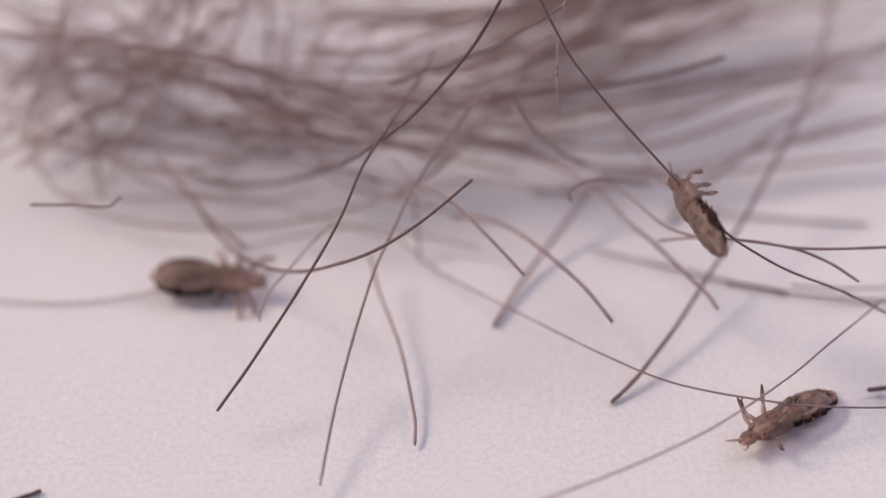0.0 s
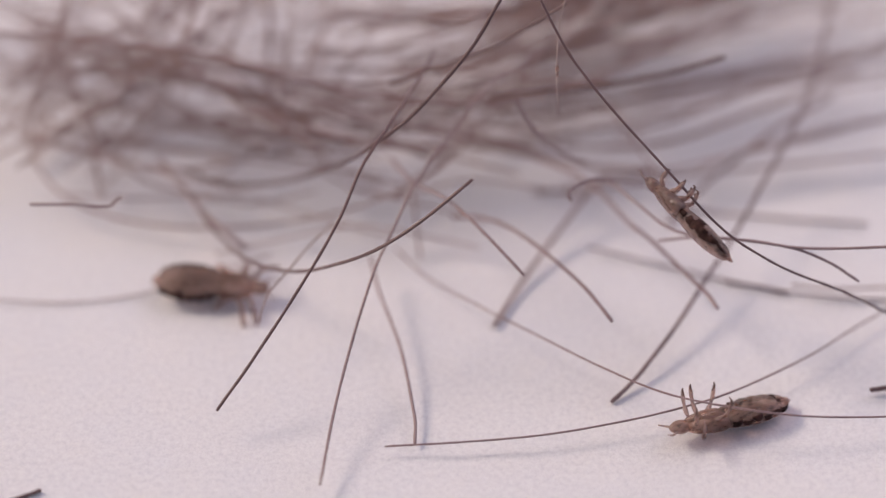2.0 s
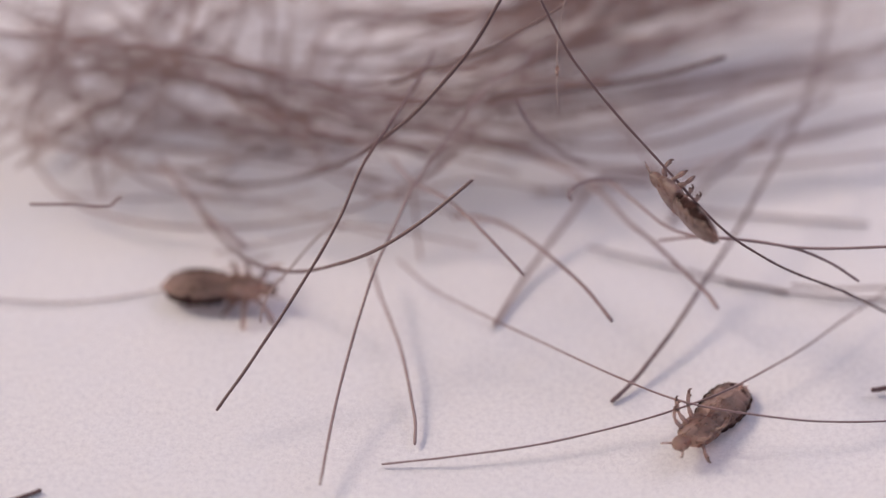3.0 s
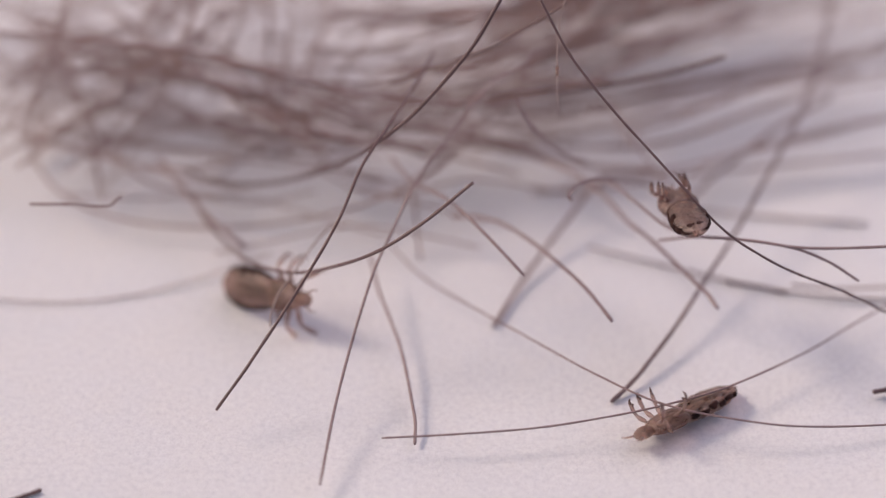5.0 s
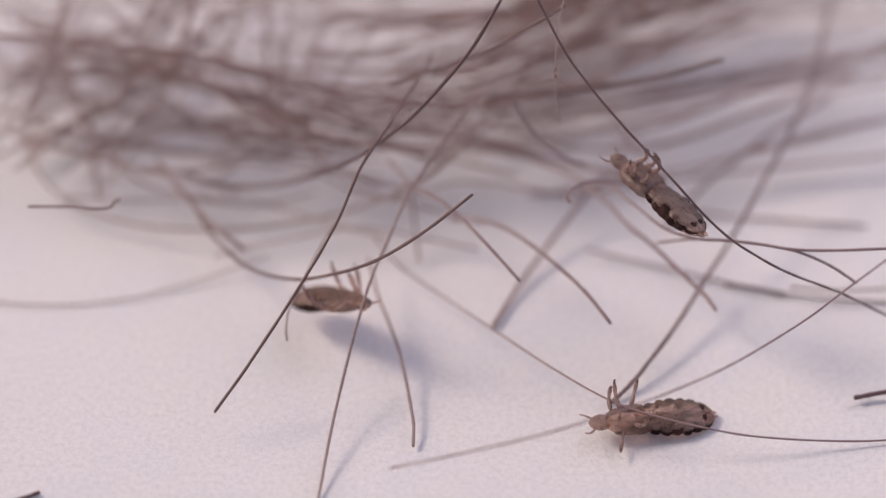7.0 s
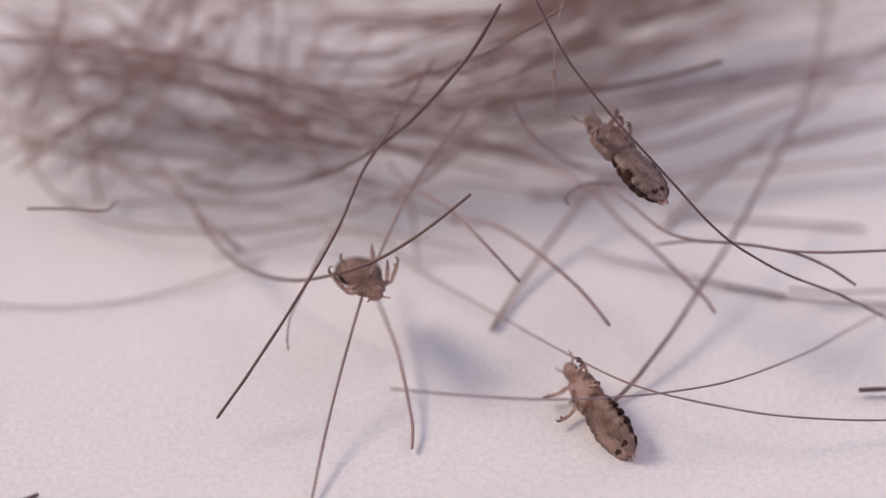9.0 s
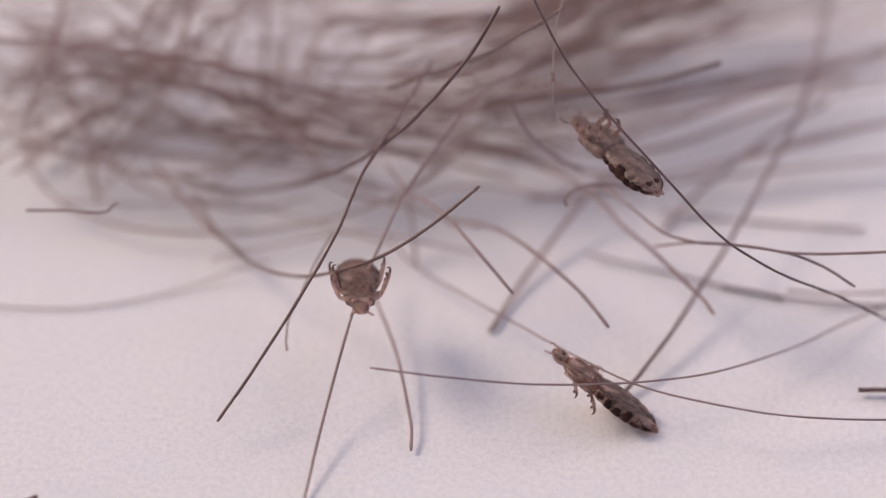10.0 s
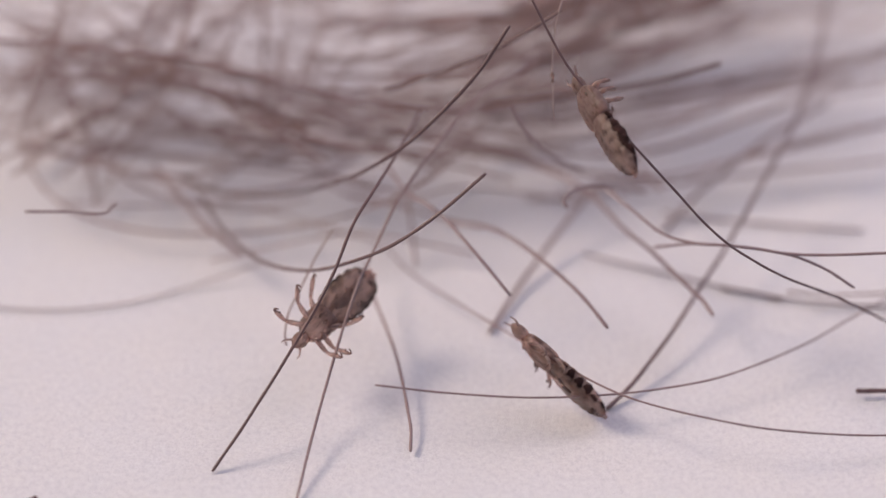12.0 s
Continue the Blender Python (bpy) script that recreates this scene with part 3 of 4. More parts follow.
    grow([(-6.56, 6.10, 0.78), (-5.25, 5.49, 0.54), (-3.80, 5.01, 0.35), (-2.64, 4.62, 0.25), (-1.35, 4.16, 0.19)], 0.027)
    grow([(-3.55, 8.81, 2.66), (-2.10, 8.62, 2.45), (-0.35, 8.71, 2.56), (1.69, 8.66, 2.50)], 0.040)
    grow([(-11.46, 8.48, 1.62), (-10.58, 8.87, 2.05), (-8.54, 9.26, 2.49), (-6.79, 9.96, 3.05)], 0.040)
    grow([(-0.77, 4.68, 1.44), (-0.66, 3.96, 0.75), (-0.56, 3.31, 0.14)], 0.033)
    grow([(-3.22, 5.65, 1.17), (-2.06, 5.04, 0.94), (-0.91, 4.76, 1.08), (0.52, 5.12, 1.25), (2.09, 5.13, 1.05), (3.67, 5.04, 0.71)], 0.027)
    grow([(5.64, 4.68, 1.44), (5.24, 5.40, 1.57), (4.55, 6.47, 1.98), (4.28, 7.26, 2.07)], 0.037)
    grow([(0.94, 3.61, 0.30), (-0.34, 3.81, 0.50), (-2.05, 3.90, 0.80), (-3.76, 3.81, 0.50), (-5.76, 3.50, 0.20)], 0.027)
    grow([(-9.64, 8.90, 4.45), (-9.67, 8.27, 3.85), (-10.05, 7.28, 2.99), (-10.44, 6.71, 2.34)], 0.040)
    grow([(-4.97, 9.20, 4.21), (-5.19, 8.62, 3.57), (-5.55, 7.99, 2.87), (-5.98, 7.26, 2.07)], 0.037)
    grow([(-8.76, 9.25, 3.71), (-7.89, 8.75, 3.27), (-6.86, 8.05, 2.72), (-5.55, 7.55, 2.39), (-4.53, 7.22, 2.25), (-3.66, 6.60, 1.78)], 0.040)
    grow([(-11.58, 5.96, 1.18), (-10.43, 6.34, 1.60), (-9.14, 6.72, 1.92), (-7.57, 7.55, 2.39), (-6.44, 8.36, 2.84), (-5.30, 9.59, 3.53)], 0.037)
    grow([(-4.08, 6.61, 2.24), (-3.22, 6.26, 1.85), (-2.35, 6.00, 1.78), (-1.21, 5.91, 1.68), (0.23, 5.73, 1.48), (1.95, 5.33, 1.26)], 0.040)
    grow([(-3.22, 6.71, 2.57), (-1.92, 6.44, 2.27), (-0.92, 6.20, 2.12), (0.23, 5.99, 1.99), (1.66, 5.69, 1.78), (2.52, 5.63, 1.71)], 0.040)
    grow([(-1.35, 6.53, 2.38), (0.23, 6.79, 2.44), (2.39, 7.05, 2.50), (4.27, 7.63, 2.70), (6.03, 8.51, 3.00), (7.80, 9.44, 3.37)], 0.037)
    grow([(0.67, 7.84, 2.15), (2.27, 8.40, 2.44), (4.02, 9.01, 2.88), (5.78, 9.58, 3.07), (7.55, 10.26, 3.37)], 0.047)
    grow([(1.11, 9.01, 2.88), (2.86, 9.32, 3.00), (4.47, 9.73, 3.23), (5.80, 10.30, 3.43)], 0.047)
    grow([(-2.98, 9.53, 3.02), (-1.22, 9.49, 3.20), (0.23, 9.43, 3.13), (1.69, 9.51, 3.22)], 0.047)
    grow([(3.27, 6.47, 1.18), (4.71, 6.51, 1.23), (6.01, 6.60, 1.33), (7.32, 7.05, 1.60), (8.35, 7.41, 1.79)], 0.027)
    grow([(4.43, 6.68, 1.19), (6.03, 7.25, 1.60), (7.78, 7.75, 1.94), (10.13, 8.34, 2.15)], 0.027)
    grow([(4.88, 7.07, 1.18), (6.48, 7.58, 1.52), (8.09, 8.13, 1.91), (9.71, 8.59, 2.09), (11.94, 9.37, 2.39)], 0.027)
    grow([(6.29, 5.89, 0.77), (7.89, 6.47, 1.18), (9.21, 6.75, 1.27), (11.84, 7.36, 1.51)], 0.027)
    grow([(-2.35, 5.02, 1.14), (-1.20, 4.60, 1.13), (-0.06, 4.28, 1.00), (1.08, 3.98, 0.88)], 0.028)
    grow([(-5.54, 6.66, 1.63), (-4.53, 6.16, 1.29), (-3.22, 5.86, 1.18), (-1.49, 5.25, 0.95)], 0.037)
    grow([(-10.43, 8.32, 3.80), (-10.06, 7.69, 3.21), (-9.19, 6.71, 2.34), (-8.02, 5.53, 1.27), (-6.72, 5.04, 0.94), (-5.07, 4.83, 0.93)], 0.040)
    grow([(-6.23, 8.51, 4.57), (-6.30, 8.22, 4.25), (-6.80, 7.26, 3.19), (-7.88, 6.21, 2.01), (-8.38, 5.63, 1.37)], 0.037)
    grow([(-6.93, 7.13, 3.49), (-5.28, 6.50, 2.90), (-3.42, 5.77, 2.20), (-1.56, 5.67, 2.09), (-0.01, 5.67, 1.87)], 0.040)
    grow([(-5.06, 6.78, 3.21), (-3.85, 5.87, 2.20), (-2.63, 5.19, 1.56), (-0.91, 4.79, 1.34)], 0.037)
    grow([(-7.17, 8.28, 4.76), (-8.14, 7.03, 3.38), (-8.87, 6.48, 2.54), (-10.39, 6.01, 1.80)], 0.033)
    grow([(-3.22, 7.46, 3.40), (-1.78, 7.55, 3.51), (-0.01, 7.96, 3.73), (1.67, 8.69, 3.88)], 0.033)
    grow([(-1.35, 8.52, 4.02), (-2.36, 7.48, 3.20), (-3.22, 6.49, 2.33), (-4.08, 5.73, 1.48)], 0.033)
    grow([(-10.84, 9.32, 3.00), (-8.90, 8.39, 2.86), (-6.99, 7.70, 2.71), (-5.52, 6.97, 2.57), (-4.35, 6.29, 2.43), (-3.20, 5.84, 2.29), (-1.77, 5.48, 2.14), (-0.34, 5.52, 2.00)], 0.041)
    grow([(-9.67, 8.89, 2.60), (-8.25, 7.91, 2.38), (-6.83, 6.82, 2.15), (-5.23, 6.27, 1.92), (-3.51, 6.22, 1.70)], 0.037)
    grow([(-11.06, 7.03, 1.60), (-10.43, 6.42, 1.64), (-9.39, 5.89, 1.68), (-7.91, 5.19, 1.72), (-6.47, 4.97, 1.76), (-5.20, 5.25, 1.80)], 0.037)
    grow([(-5.09, 6.56, 2.20), (-3.80, 6.50, 2.10), (-2.64, 5.94, 2.00), (-1.20, 5.77, 1.90), (0.23, 5.84, 1.80)], 0.044)
    grow([(-3.22, 6.64, 2.40), (-1.49, 6.28, 2.25), (0.23, 6.19, 2.10), (1.66, 5.80, 1.95), (2.30, 5.58, 1.80)], 0.041)
    grow([(3.13, 8.63, 3.00), (4.31, 9.20, 3.10), (5.77, 9.49, 3.20), (7.55, 10.11, 3.30)], 0.048)
    grow([(1.39, 7.75, 2.60), (2.84, 8.31, 2.70), (4.60, 8.83, 2.80), (6.49, 8.98, 2.90), (8.13, 9.79, 3.00)], 0.044)
    grow([(1.67, 7.10, 2.20), (3.26, 7.40, 2.33), (4.88, 8.38, 2.45), (6.95, 9.15, 2.58), (9.05, 10.16, 2.70)], 0.037)
    grow([(2.55, 6.72, 1.20), (3.98, 6.31, 1.32), (5.71, 6.44, 1.44), (7.48, 7.19, 1.56), (9.27, 8.06, 1.68), (11.48, 8.94, 1.80)], 0.033)
    grow([(3.97, 5.62, 1.00), (5.99, 5.77, 1.10), (8.03, 6.45, 1.20), (10.10, 7.16, 1.30), (11.86, 7.49, 1.40)], 0.033)
    grow([(-1.20, 6.82, 3.00), (0.52, 7.19, 3.10), (2.25, 7.93, 3.20), (4.00, 8.67, 3.30), (5.49, 9.99, 3.40)], 0.041)
    grow([(-2.52, 8.61, 3.20), (-1.22, 8.99, 3.27), (0.52, 8.95, 3.33), (2.55, 9.06, 3.40)], 0.041)
    grow([(2.57, 10.00, 3.20), (1.68, 8.17, 3.00), (0.95, 7.06, 2.80), (0.51, 5.52, 2.60), (-0.20, 4.66, 2.40)], 0.037)
    rnd = random.Random(11)

    def bundle(count, start, end, spread, sag, bend):
        """Hairs from about start to about end, spread about that way and sagging between."""
        for i in range(count):
            a = np.array([c + rnd.gauss(0, s) for c, s in zip(start, spread)])
            e = np.array([c + rnd.gauss(0, s) for c, s in zip(end, spread)])
            drop, side = sag * rnd.uniform(0.3, 1.5), rnd.gauss(0, bend)
            turn, phase = rnd.gauss(0, 0.10), rnd.uniform(0, 6.28)
            pts = []
            for k in range(7):
                t = k / 6
                p = a + (e - a) * t
                arch = 4 * t * (1 - t)
                p = p + np.array([turn * math.sin(5 * t + phase), side * arch, turn * math.cos(4 * t + phase) - drop * arch])
                p[2] = max(0.1, p[2])
                pts.append(tuple(p))
            grow(pts, rnd.uniform(0.022, 0.046))

    bundle(4, (-10.5, 8.9, 1.6), (-0.9, 7.6, 0.7), (1.2, 0.7, 0.5), 0.1, 0.6)
    bundle(2, (-9.2, 7.4, 0.8), (-2.1, 7.2, 0.8), (1.2, 0.6, 0.4), 0.1, 0.5)
    bundle(10, (1.0, 9.6, 0.9), (7.5, 13.0, 1.8), (1.4, 0.9, 0.5), 0, 0.5)
    bundle(6, (-9.8, 7.0, 0.7), (-5.3, 12.4, 2.4), (0.9, 0.8, 0.6), 0, 0.5)
    bundle(2, (-5.6, 7.0, 0.7), (-3.1, 12.6, 2.2), (1.0, 0.8, 0.6), 0, 0.5)
    bundle(4, (-11.0, 11.5, 2.2), (-3.5, 6.9, 0.7), (1.0, 0.8, 0.6), 0.1, 0.5)
    bundle(2, (-6.5, 6.1, 0.3), (-0.3, 10.8, 1.8), (1.0, 0.8, 0.5), 0.1, 0.5)
    bundle(2, (-12.3, 11.0, 2.0), (2.4, 8.2, 1.0), (1.3, 0.9, 0.8), 0.2, 0.6)
    bundle(2, (-12.2, 8.2, 1.1), (-1.5, 7.2, 1.0), (1.2, 0.7, 0.5), 0.3, 0.5)
    bundle(2, (-8.8, 10.4, 2.0), (3.8, 7.2, 0.8), (1.6, 0.9, 0.8), 0, 0.6)
    bundle(4, (-2.4, 7.1, 0.7), (6.5, 12.8, 2.2), (1.4, 0.9, 0.7), 0, 0.6)
    bundle(2, (-1.2, 7.9, 0.9), (12.3, 11.2, 1.1), (1.5, 0.9, 0.6), 0.1, 0.6)
    bundle(2, (1.4, 6.8, 0.4), (12.2, 9.4, 0.9), (1.2, 0.8, 0.4), 0.1, 0.5)
    bundle(6, (-10.6, 6.9, 0.5), (-9.9, 12.6, 2.1), (0.8, 0.8, 0.4), -0.2, 0.3)
    bundle(2, (-8.0, 7.6, 0.8), (-6.5, 12.6, 2.1), (1.0, 0.8, 0.6), -0.2, 0.3)
    bundle(2, (-4.4, 8.1, 1.0), (-4.2, 12.6, 2.1), (1.2, 0.8, 0.4), -0.1, 0.3)
    bundle(13, (0.2, 11.2, 1.4), (7.6, 13.3, 2.0), (1.4, 0.9, 0.5), 0, 0.5)
    bundle(4, (-4.5, 11.8, 1.4), (3.9, 11.6, 1.5), (1.5, 0.7, 0.5), 0, 0.5)
    bundle(5, (-13.2, 13.0, 1.3), (13.0, 13.4, 1.1), (1.0, 0.8, 0.6), 0.2, 0.5)
    bundle(13, (2.1, 10.2, 1.1), (8.1, 13.1, 2.0), (1.5, 0.9, 0.5), 0, 0.5)
    bundle(2, (-10.3, 10.4, 1.0), (-0.4, 11.2, 1.4), (1.6, 0.9, 0.5), 0.1, 0.6)
    bundle(2, (1.4, 8.2, 0.7), (12.7, 12.6, 1.3), (1.6, 1.0, 0.6), 0.1, 0.5)
    bundle(3, (3.2, 11.0, 1.2), (12.8, 13.8, 1.4), (1.4, 1.0, 0.5), 0.1, 0.5)
    bundle(4, (-11.5, 8.4, 3.0), (2.0, 6.1, 2.2), (1.2, 0.6, 0.5), 0.3, 0.5)
    bundle(3, (-8.8, 9.2, 3.4), (-0.6, 5.6, 1.7), (1.4, 0.6, 0.5), 0.1, 0.5)
    bundle(5, (-3.0, 6.6, 2.6), (7.5, 9.8, 3.4), (1.3, 0.7, 0.5), 0, 0.6)
    bundle(3, (-9.7, 5.8, 1.5), (-5.3, 9.8, 3.4), (1.2, 0.5, 0.5), 0, 0.4)
    bundle(2, (-6.2, 6.2, 1.6), (-3.0, 9.6, 3.4), (1.2, 0.5, 0.5), 0, 0.4)
    bundle(1, (-9.0, 6.2, 1.6), (-0.5, 5.3, 1.5), (1.2, 0.4, 0.4), 0.2, 0.4)
    bundle(2, (-1.0, 5.5, 1.5), (5.8, 7.0, 1.8), (1.2, 0.4, 0.4), 0.2, 0.5)
    bundle(15, (0.5, 9.6, 2.8), (8.0, 11.6, 3.6), (1.5, 0.8, 0.5), 0, 0.5)
    bundle(5, (-4.0, 9.6, 3.2), (3.5, 9.8, 3.6), (1.3, 0.5, 0.4), 0, 0.4)
    bundle(3, (3.0, 7.4, 1.2), (12.5, 9.8, 1.8), (1.2, 0.6, 0.4), 0, 0.5)
    bundle(6, (-12.2, 9.6, 2.0), (-6.8, 9.9, 2.2), (0.8, 0.9, 0.4), 0, 0.6)
    # unseen hairs added beyond the top left, to shade the paper between the strands
    bundle(16, (-15.5, 11.9, 2.9), (-6.0, 13.0, 3.6), (1.0, 0.9, 0.5), 0, 0.5)
    ob = mesh_object("hair_lock", verts, faces, LOCK_HAIR)
    return tagged(ob, "loose tangled lock of brown hair above white paper", "hair", kind="stuff")


lock()


# ---- what moves ----
def motions():
    walk(bent_hair, [
        (0, mm(-6.667, 5.614, 1.199, 0.0, -0.0, 0.0)),
        (7.2, mm(-6.667, 5.614, 1.199, 0.1, 0.1, -0.1)),
        (9, mm(-6.667, 5.614, 1.199, 0.2, 0.3, -0.3)),
        (10.5, mm(-6.667, 5.614, 1.199, 0.3, 0.4, -0.3)),
        (11, mm(-6.667, 5.614, 1.199, 0.3, 0.6, -0.4)),
        (11.5, mm(-6.667, 5.614, 1.199, 1.2, 2.4, -1.3)),
        (12, mm(-6.667, 5.614, 1.199, 1.2, 2.8, -1.3)),
    ])
    walk(straight_hair, [
        (0, mm(-0.197, 5.809, 4.898, 0.0, -0.0, 0.0)),
        (7.2, mm(-0.197, 5.809, 4.898, -0.0, 0.1, -0.1)),
        (8.8, mm(-0.155, 5.771, 4.856, 0.2, -0.1, 0.0)),
        (10.5, mm(-0.145, 5.767, 4.851, 0.4, -0.3, 0.2)),
        (10.93, mm(-0.140, 5.767, 4.851, 0.4, -0.3, 0.2)),
        (11.06, mm(-0.083, 5.837, 4.929, 0.5, -4.8, 8.7)),
        (11.1, mm(-0.083, 5.828, 4.919, 1.2, -3.9, 6.2)),
        (11.2, mm(-0.110, 5.771, 4.856, 1.2, -3.7, 5.8)),
        (11.3, mm(-0.192, 5.469, 4.669, 0.6, -0.1, -0.4)),
        (11.4, mm(-0.275, 5.110, 4.420, 0.2, 0.2, -0.7)),
        (11.5, mm(-0.301, 4.920, 4.359, 0.7, -0.7, 0.5)),
        (12, mm(-0.336, 4.736, 4.303, 0.4, -0.6, 0.7)),
    ])
    walk(slender_hair, [
        (0, mm(2.512, 7.067, 3.904, 0.0, -0.0, 0.0)),
        (5.5, mm(2.512, 7.067, 3.904, 0.0, -0.0, 0.0)),
        (6.2, mm(2.443, 7.005, 3.888, -0.1, -1.3, -0.0)),
        (7, mm(2.423, 6.878, 3.991, 0.2, -3.8, -0.8)),
        (8.8, mm(2.472, 6.740, 4.135, 1.1, -3.4, -1.3)),
        (9.5, mm(2.525, 6.494, 4.346, 0.6, -6.9, -4.3)),
        (10, mm(2.495, 6.612, 4.248, 0.5, -6.0, -3.4)),
        (10.5, mm(2.513, 6.592, 4.271, 1.0, -5.1, -3.4)),
        (11, mm(2.526, 6.529, 4.326, 1.3, -5.0, -3.9)),
        (11.6, mm(2.530, 6.512, 4.343, 0.9, -6.2, -4.4)),
        (12, mm(2.502, 6.556, 4.296, 1.1, -5.3, -4.1)),
    ])
    walk(raised_hair, [
        (0, mm(-6.419, 4.831, 1.121, 0.0, -0.0, 0.0)),
        (5.5, mm(-6.419, 4.831, 1.121, 0.4, 0.6, -0.1)),
        (6, mm(-6.419, 4.831, 1.121, 0.7, 0.9, -0.2)),
        (6.5, mm(-6.419, 4.831, 1.121, 1.0, 1.3, -0.5)),
        (7.2, mm(-6.419, 4.831, 1.121, 1.2, 1.5, -0.6)),
        (8.8, mm(-6.419, 4.831, 1.121, 1.0, 1.2, -0.6)),
        (9.5, mm(-6.419, 4.831, 1.121, 0.9, 1.2, -0.4)),
        (10, mm(-6.176, 4.874, 1.169, 0.4, 0.5, -0.1)),
        (10.5, mm(-5.983, 4.878, 1.174, -0.4, -0.1, 0.6)),
        (12, mm(-6.019, 4.893, 1.190, -0.8, -0.5, 1.0)),
    ])
    walk(short_hair, [
        (0, mm(-1.334, 4.799, 2.281, 0.0, -0.0, 0.0)),
        (5.5, mm(-1.334, 4.799, 2.281, 0.0, -0.0, -0.2)),
        (6.5, mm(-1.334, 4.799, 2.281, 1.0, 0.7, -0.3)),
        (7.2, mm(-1.334, 4.799, 2.281, 0.7, 0.5, -0.9)),
        (9, mm(-1.334, 4.799, 2.281, 0.5, 0.3, -0.6)),
        (9.5, mm(-1.334, 4.799, 2.281, 2.1, 1.5, -1.8)),
        (10.5, mm(-1.334, 4.799, 2.281, 2.6, 1.9, -2.3)),
        (12, mm(-1.334, 4.799, 2.281, 2.5, 1.8, -2.8)),
    ])
    walk(carrier_hair, [
        (0, mm(11.199, 0.482, 0.775, 0.0, -0.0, 0.0)),
        (6, mm(11.199, 0.482, 0.775, 0.0, -0.0, 0.0)),
        (8.8, mm(11.199, 0.482, 0.775, -0.1, 0.0, -0.1)),
        (10, mm(11.199, 0.482, 0.775, -0.1, -0.0, -0.1)),
        (12, mm(11.199, 0.482, 0.775, -0.1, -0.1, -0.1)),
    ])
    walk(side_hair, [
        (0, mm(10.330, -1.444, 0.200, 0.0, -0.0, 0.0)),
        (5.5, mm(10.458, -1.563, 0.200, -0.6, -0.6, 6.8)),
        (6.5, mm(10.016, -1.691, 0.200, -0.7, 1.1, 8.5)),
        (9.5, mm(10.212, -1.275, 0.200, 0.6, 0.5, -7.8)),
        (12, mm(10.179, -1.255, 0.200, 0.7, 0.6, -8.5)),
    ])
    walk(gripped_hair, [
        (0, mm(10.802, 0.536, 1.391, -13.9, -14.0, 6.9)),
        (0.5, mm(11.311, 1.724, 0.118, -4.8, 2.6, 2.9)),
        (1, mm(11.485, 1.565, 0.527, -8.1, -4.4, 1.8)),
        (1.5, mm(11.575, 1.725, 0.405, -5.4, -2.5, -0.9)),
        (2, mm(11.689, 1.948, 0.252, -7.8, -5.6, -1.2)),
        (2.5, mm(11.620, 0.733, 1.400, -8.4, -3.4, 2.4)),
        (3, mm(11.350, 2.106, 0.489, -7.7, -7.3, 1.5)),
        (5, mm(11.635, 1.917, 0.338, -9.2, -5.4, -1.2)),
        (5.5, mm(11.762, 1.385, 0.799, -4.7, -1.8, -1.4)),
        (6, mm(11.882, 1.965, 0.138, -2.2, 2.7, -2.9)),
        (6.5, mm(11.595, 1.985, 0.120, -4.6, 4.4, -0.3)),
        (7, mm(11.307, 1.373, 2.381, -12.8, -13.1, 4.0)),
        (9, mm(11.603, 2.014, 0.109, -3.5, 6.7, -0.6)),
        (9.5, mm(11.747, 2.439, 0.119, 2.2, 7.1, -4.0)),
        (10, mm(11.588, 2.169, 0.120, -2.6, 5.5, -5.0)),
        (10.5, mm(11.895, 2.440, 0.120, -3.6, -0.9, -10.5)),
        (11, mm(11.385, 2.427, 0.119, 4.5, 8.5, -7.0)),
        (11.5, mm(11.635, 1.573, 1.139, 6.5, 6.4, -9.7)),
        (12, mm(11.925, 2.162, 0.673, 6.6, 3.7, -6.3)),
    ])
    walk(bowing_hair, [
        (0, mm(-1.141, 3.717, 0.563, 1.2, 0.5, 1.1)),
        (1.5, mm(-1.217, 3.650, 0.429, 2.1, -1.1, -0.1)),
        (3, mm(-1.147, 2.910, 0.537, 2.2, 0.9, 3.8)),
        (5, mm(-1.331, 3.323, 0.655, 6.6, -0.9, 1.0)),
        (5.5, mm(-1.589, 3.565, 0.591, 3.3, 0.8, -0.2)),
        (7, mm(-1.804, 3.964, 0.632, 5.8, 0.1, -3.8)),
        (9.5, mm(-1.424, 4.118, 0.448, 0.1, 0.3, -2.3)),
        (11.5, mm(-1.268, 4.048, 0.493, 3.7, -1.6, -3.5)),
        (12, mm(-1.431, 4.078, 0.319, 0.4, -0.6, -4.7)),
    ])
    walk(loose_hair, [
        (0, mm(-2.701, 2.212, 2.397, 0.0, -0.0, 0.0)),
        (3, mm(-2.701, 2.212, 2.397, 0.5, -0.5, 0.3)),
        (4.8, mm(-2.701, 2.212, 2.397, -0.9, -1.3, 4.5)),
        (5.5, mm(-2.701, 2.212, 2.397, 1.1, -4.5, 7.8)),
        (6.5, mm(-2.644, 2.002, 2.612, 4.7, -8.8, 9.9)),
        (7.2, mm(-2.621, 1.992, 2.601, 4.7, -8.9, 10.0)),
        (9, mm(-2.624, 1.890, 2.488, 4.5, -9.4, 11.1)),
        (12, mm(-2.582, 2.002, 2.612, 4.6, -8.9, 10.1)),
    ])
    thing, abdomen, legs = LICE[0]
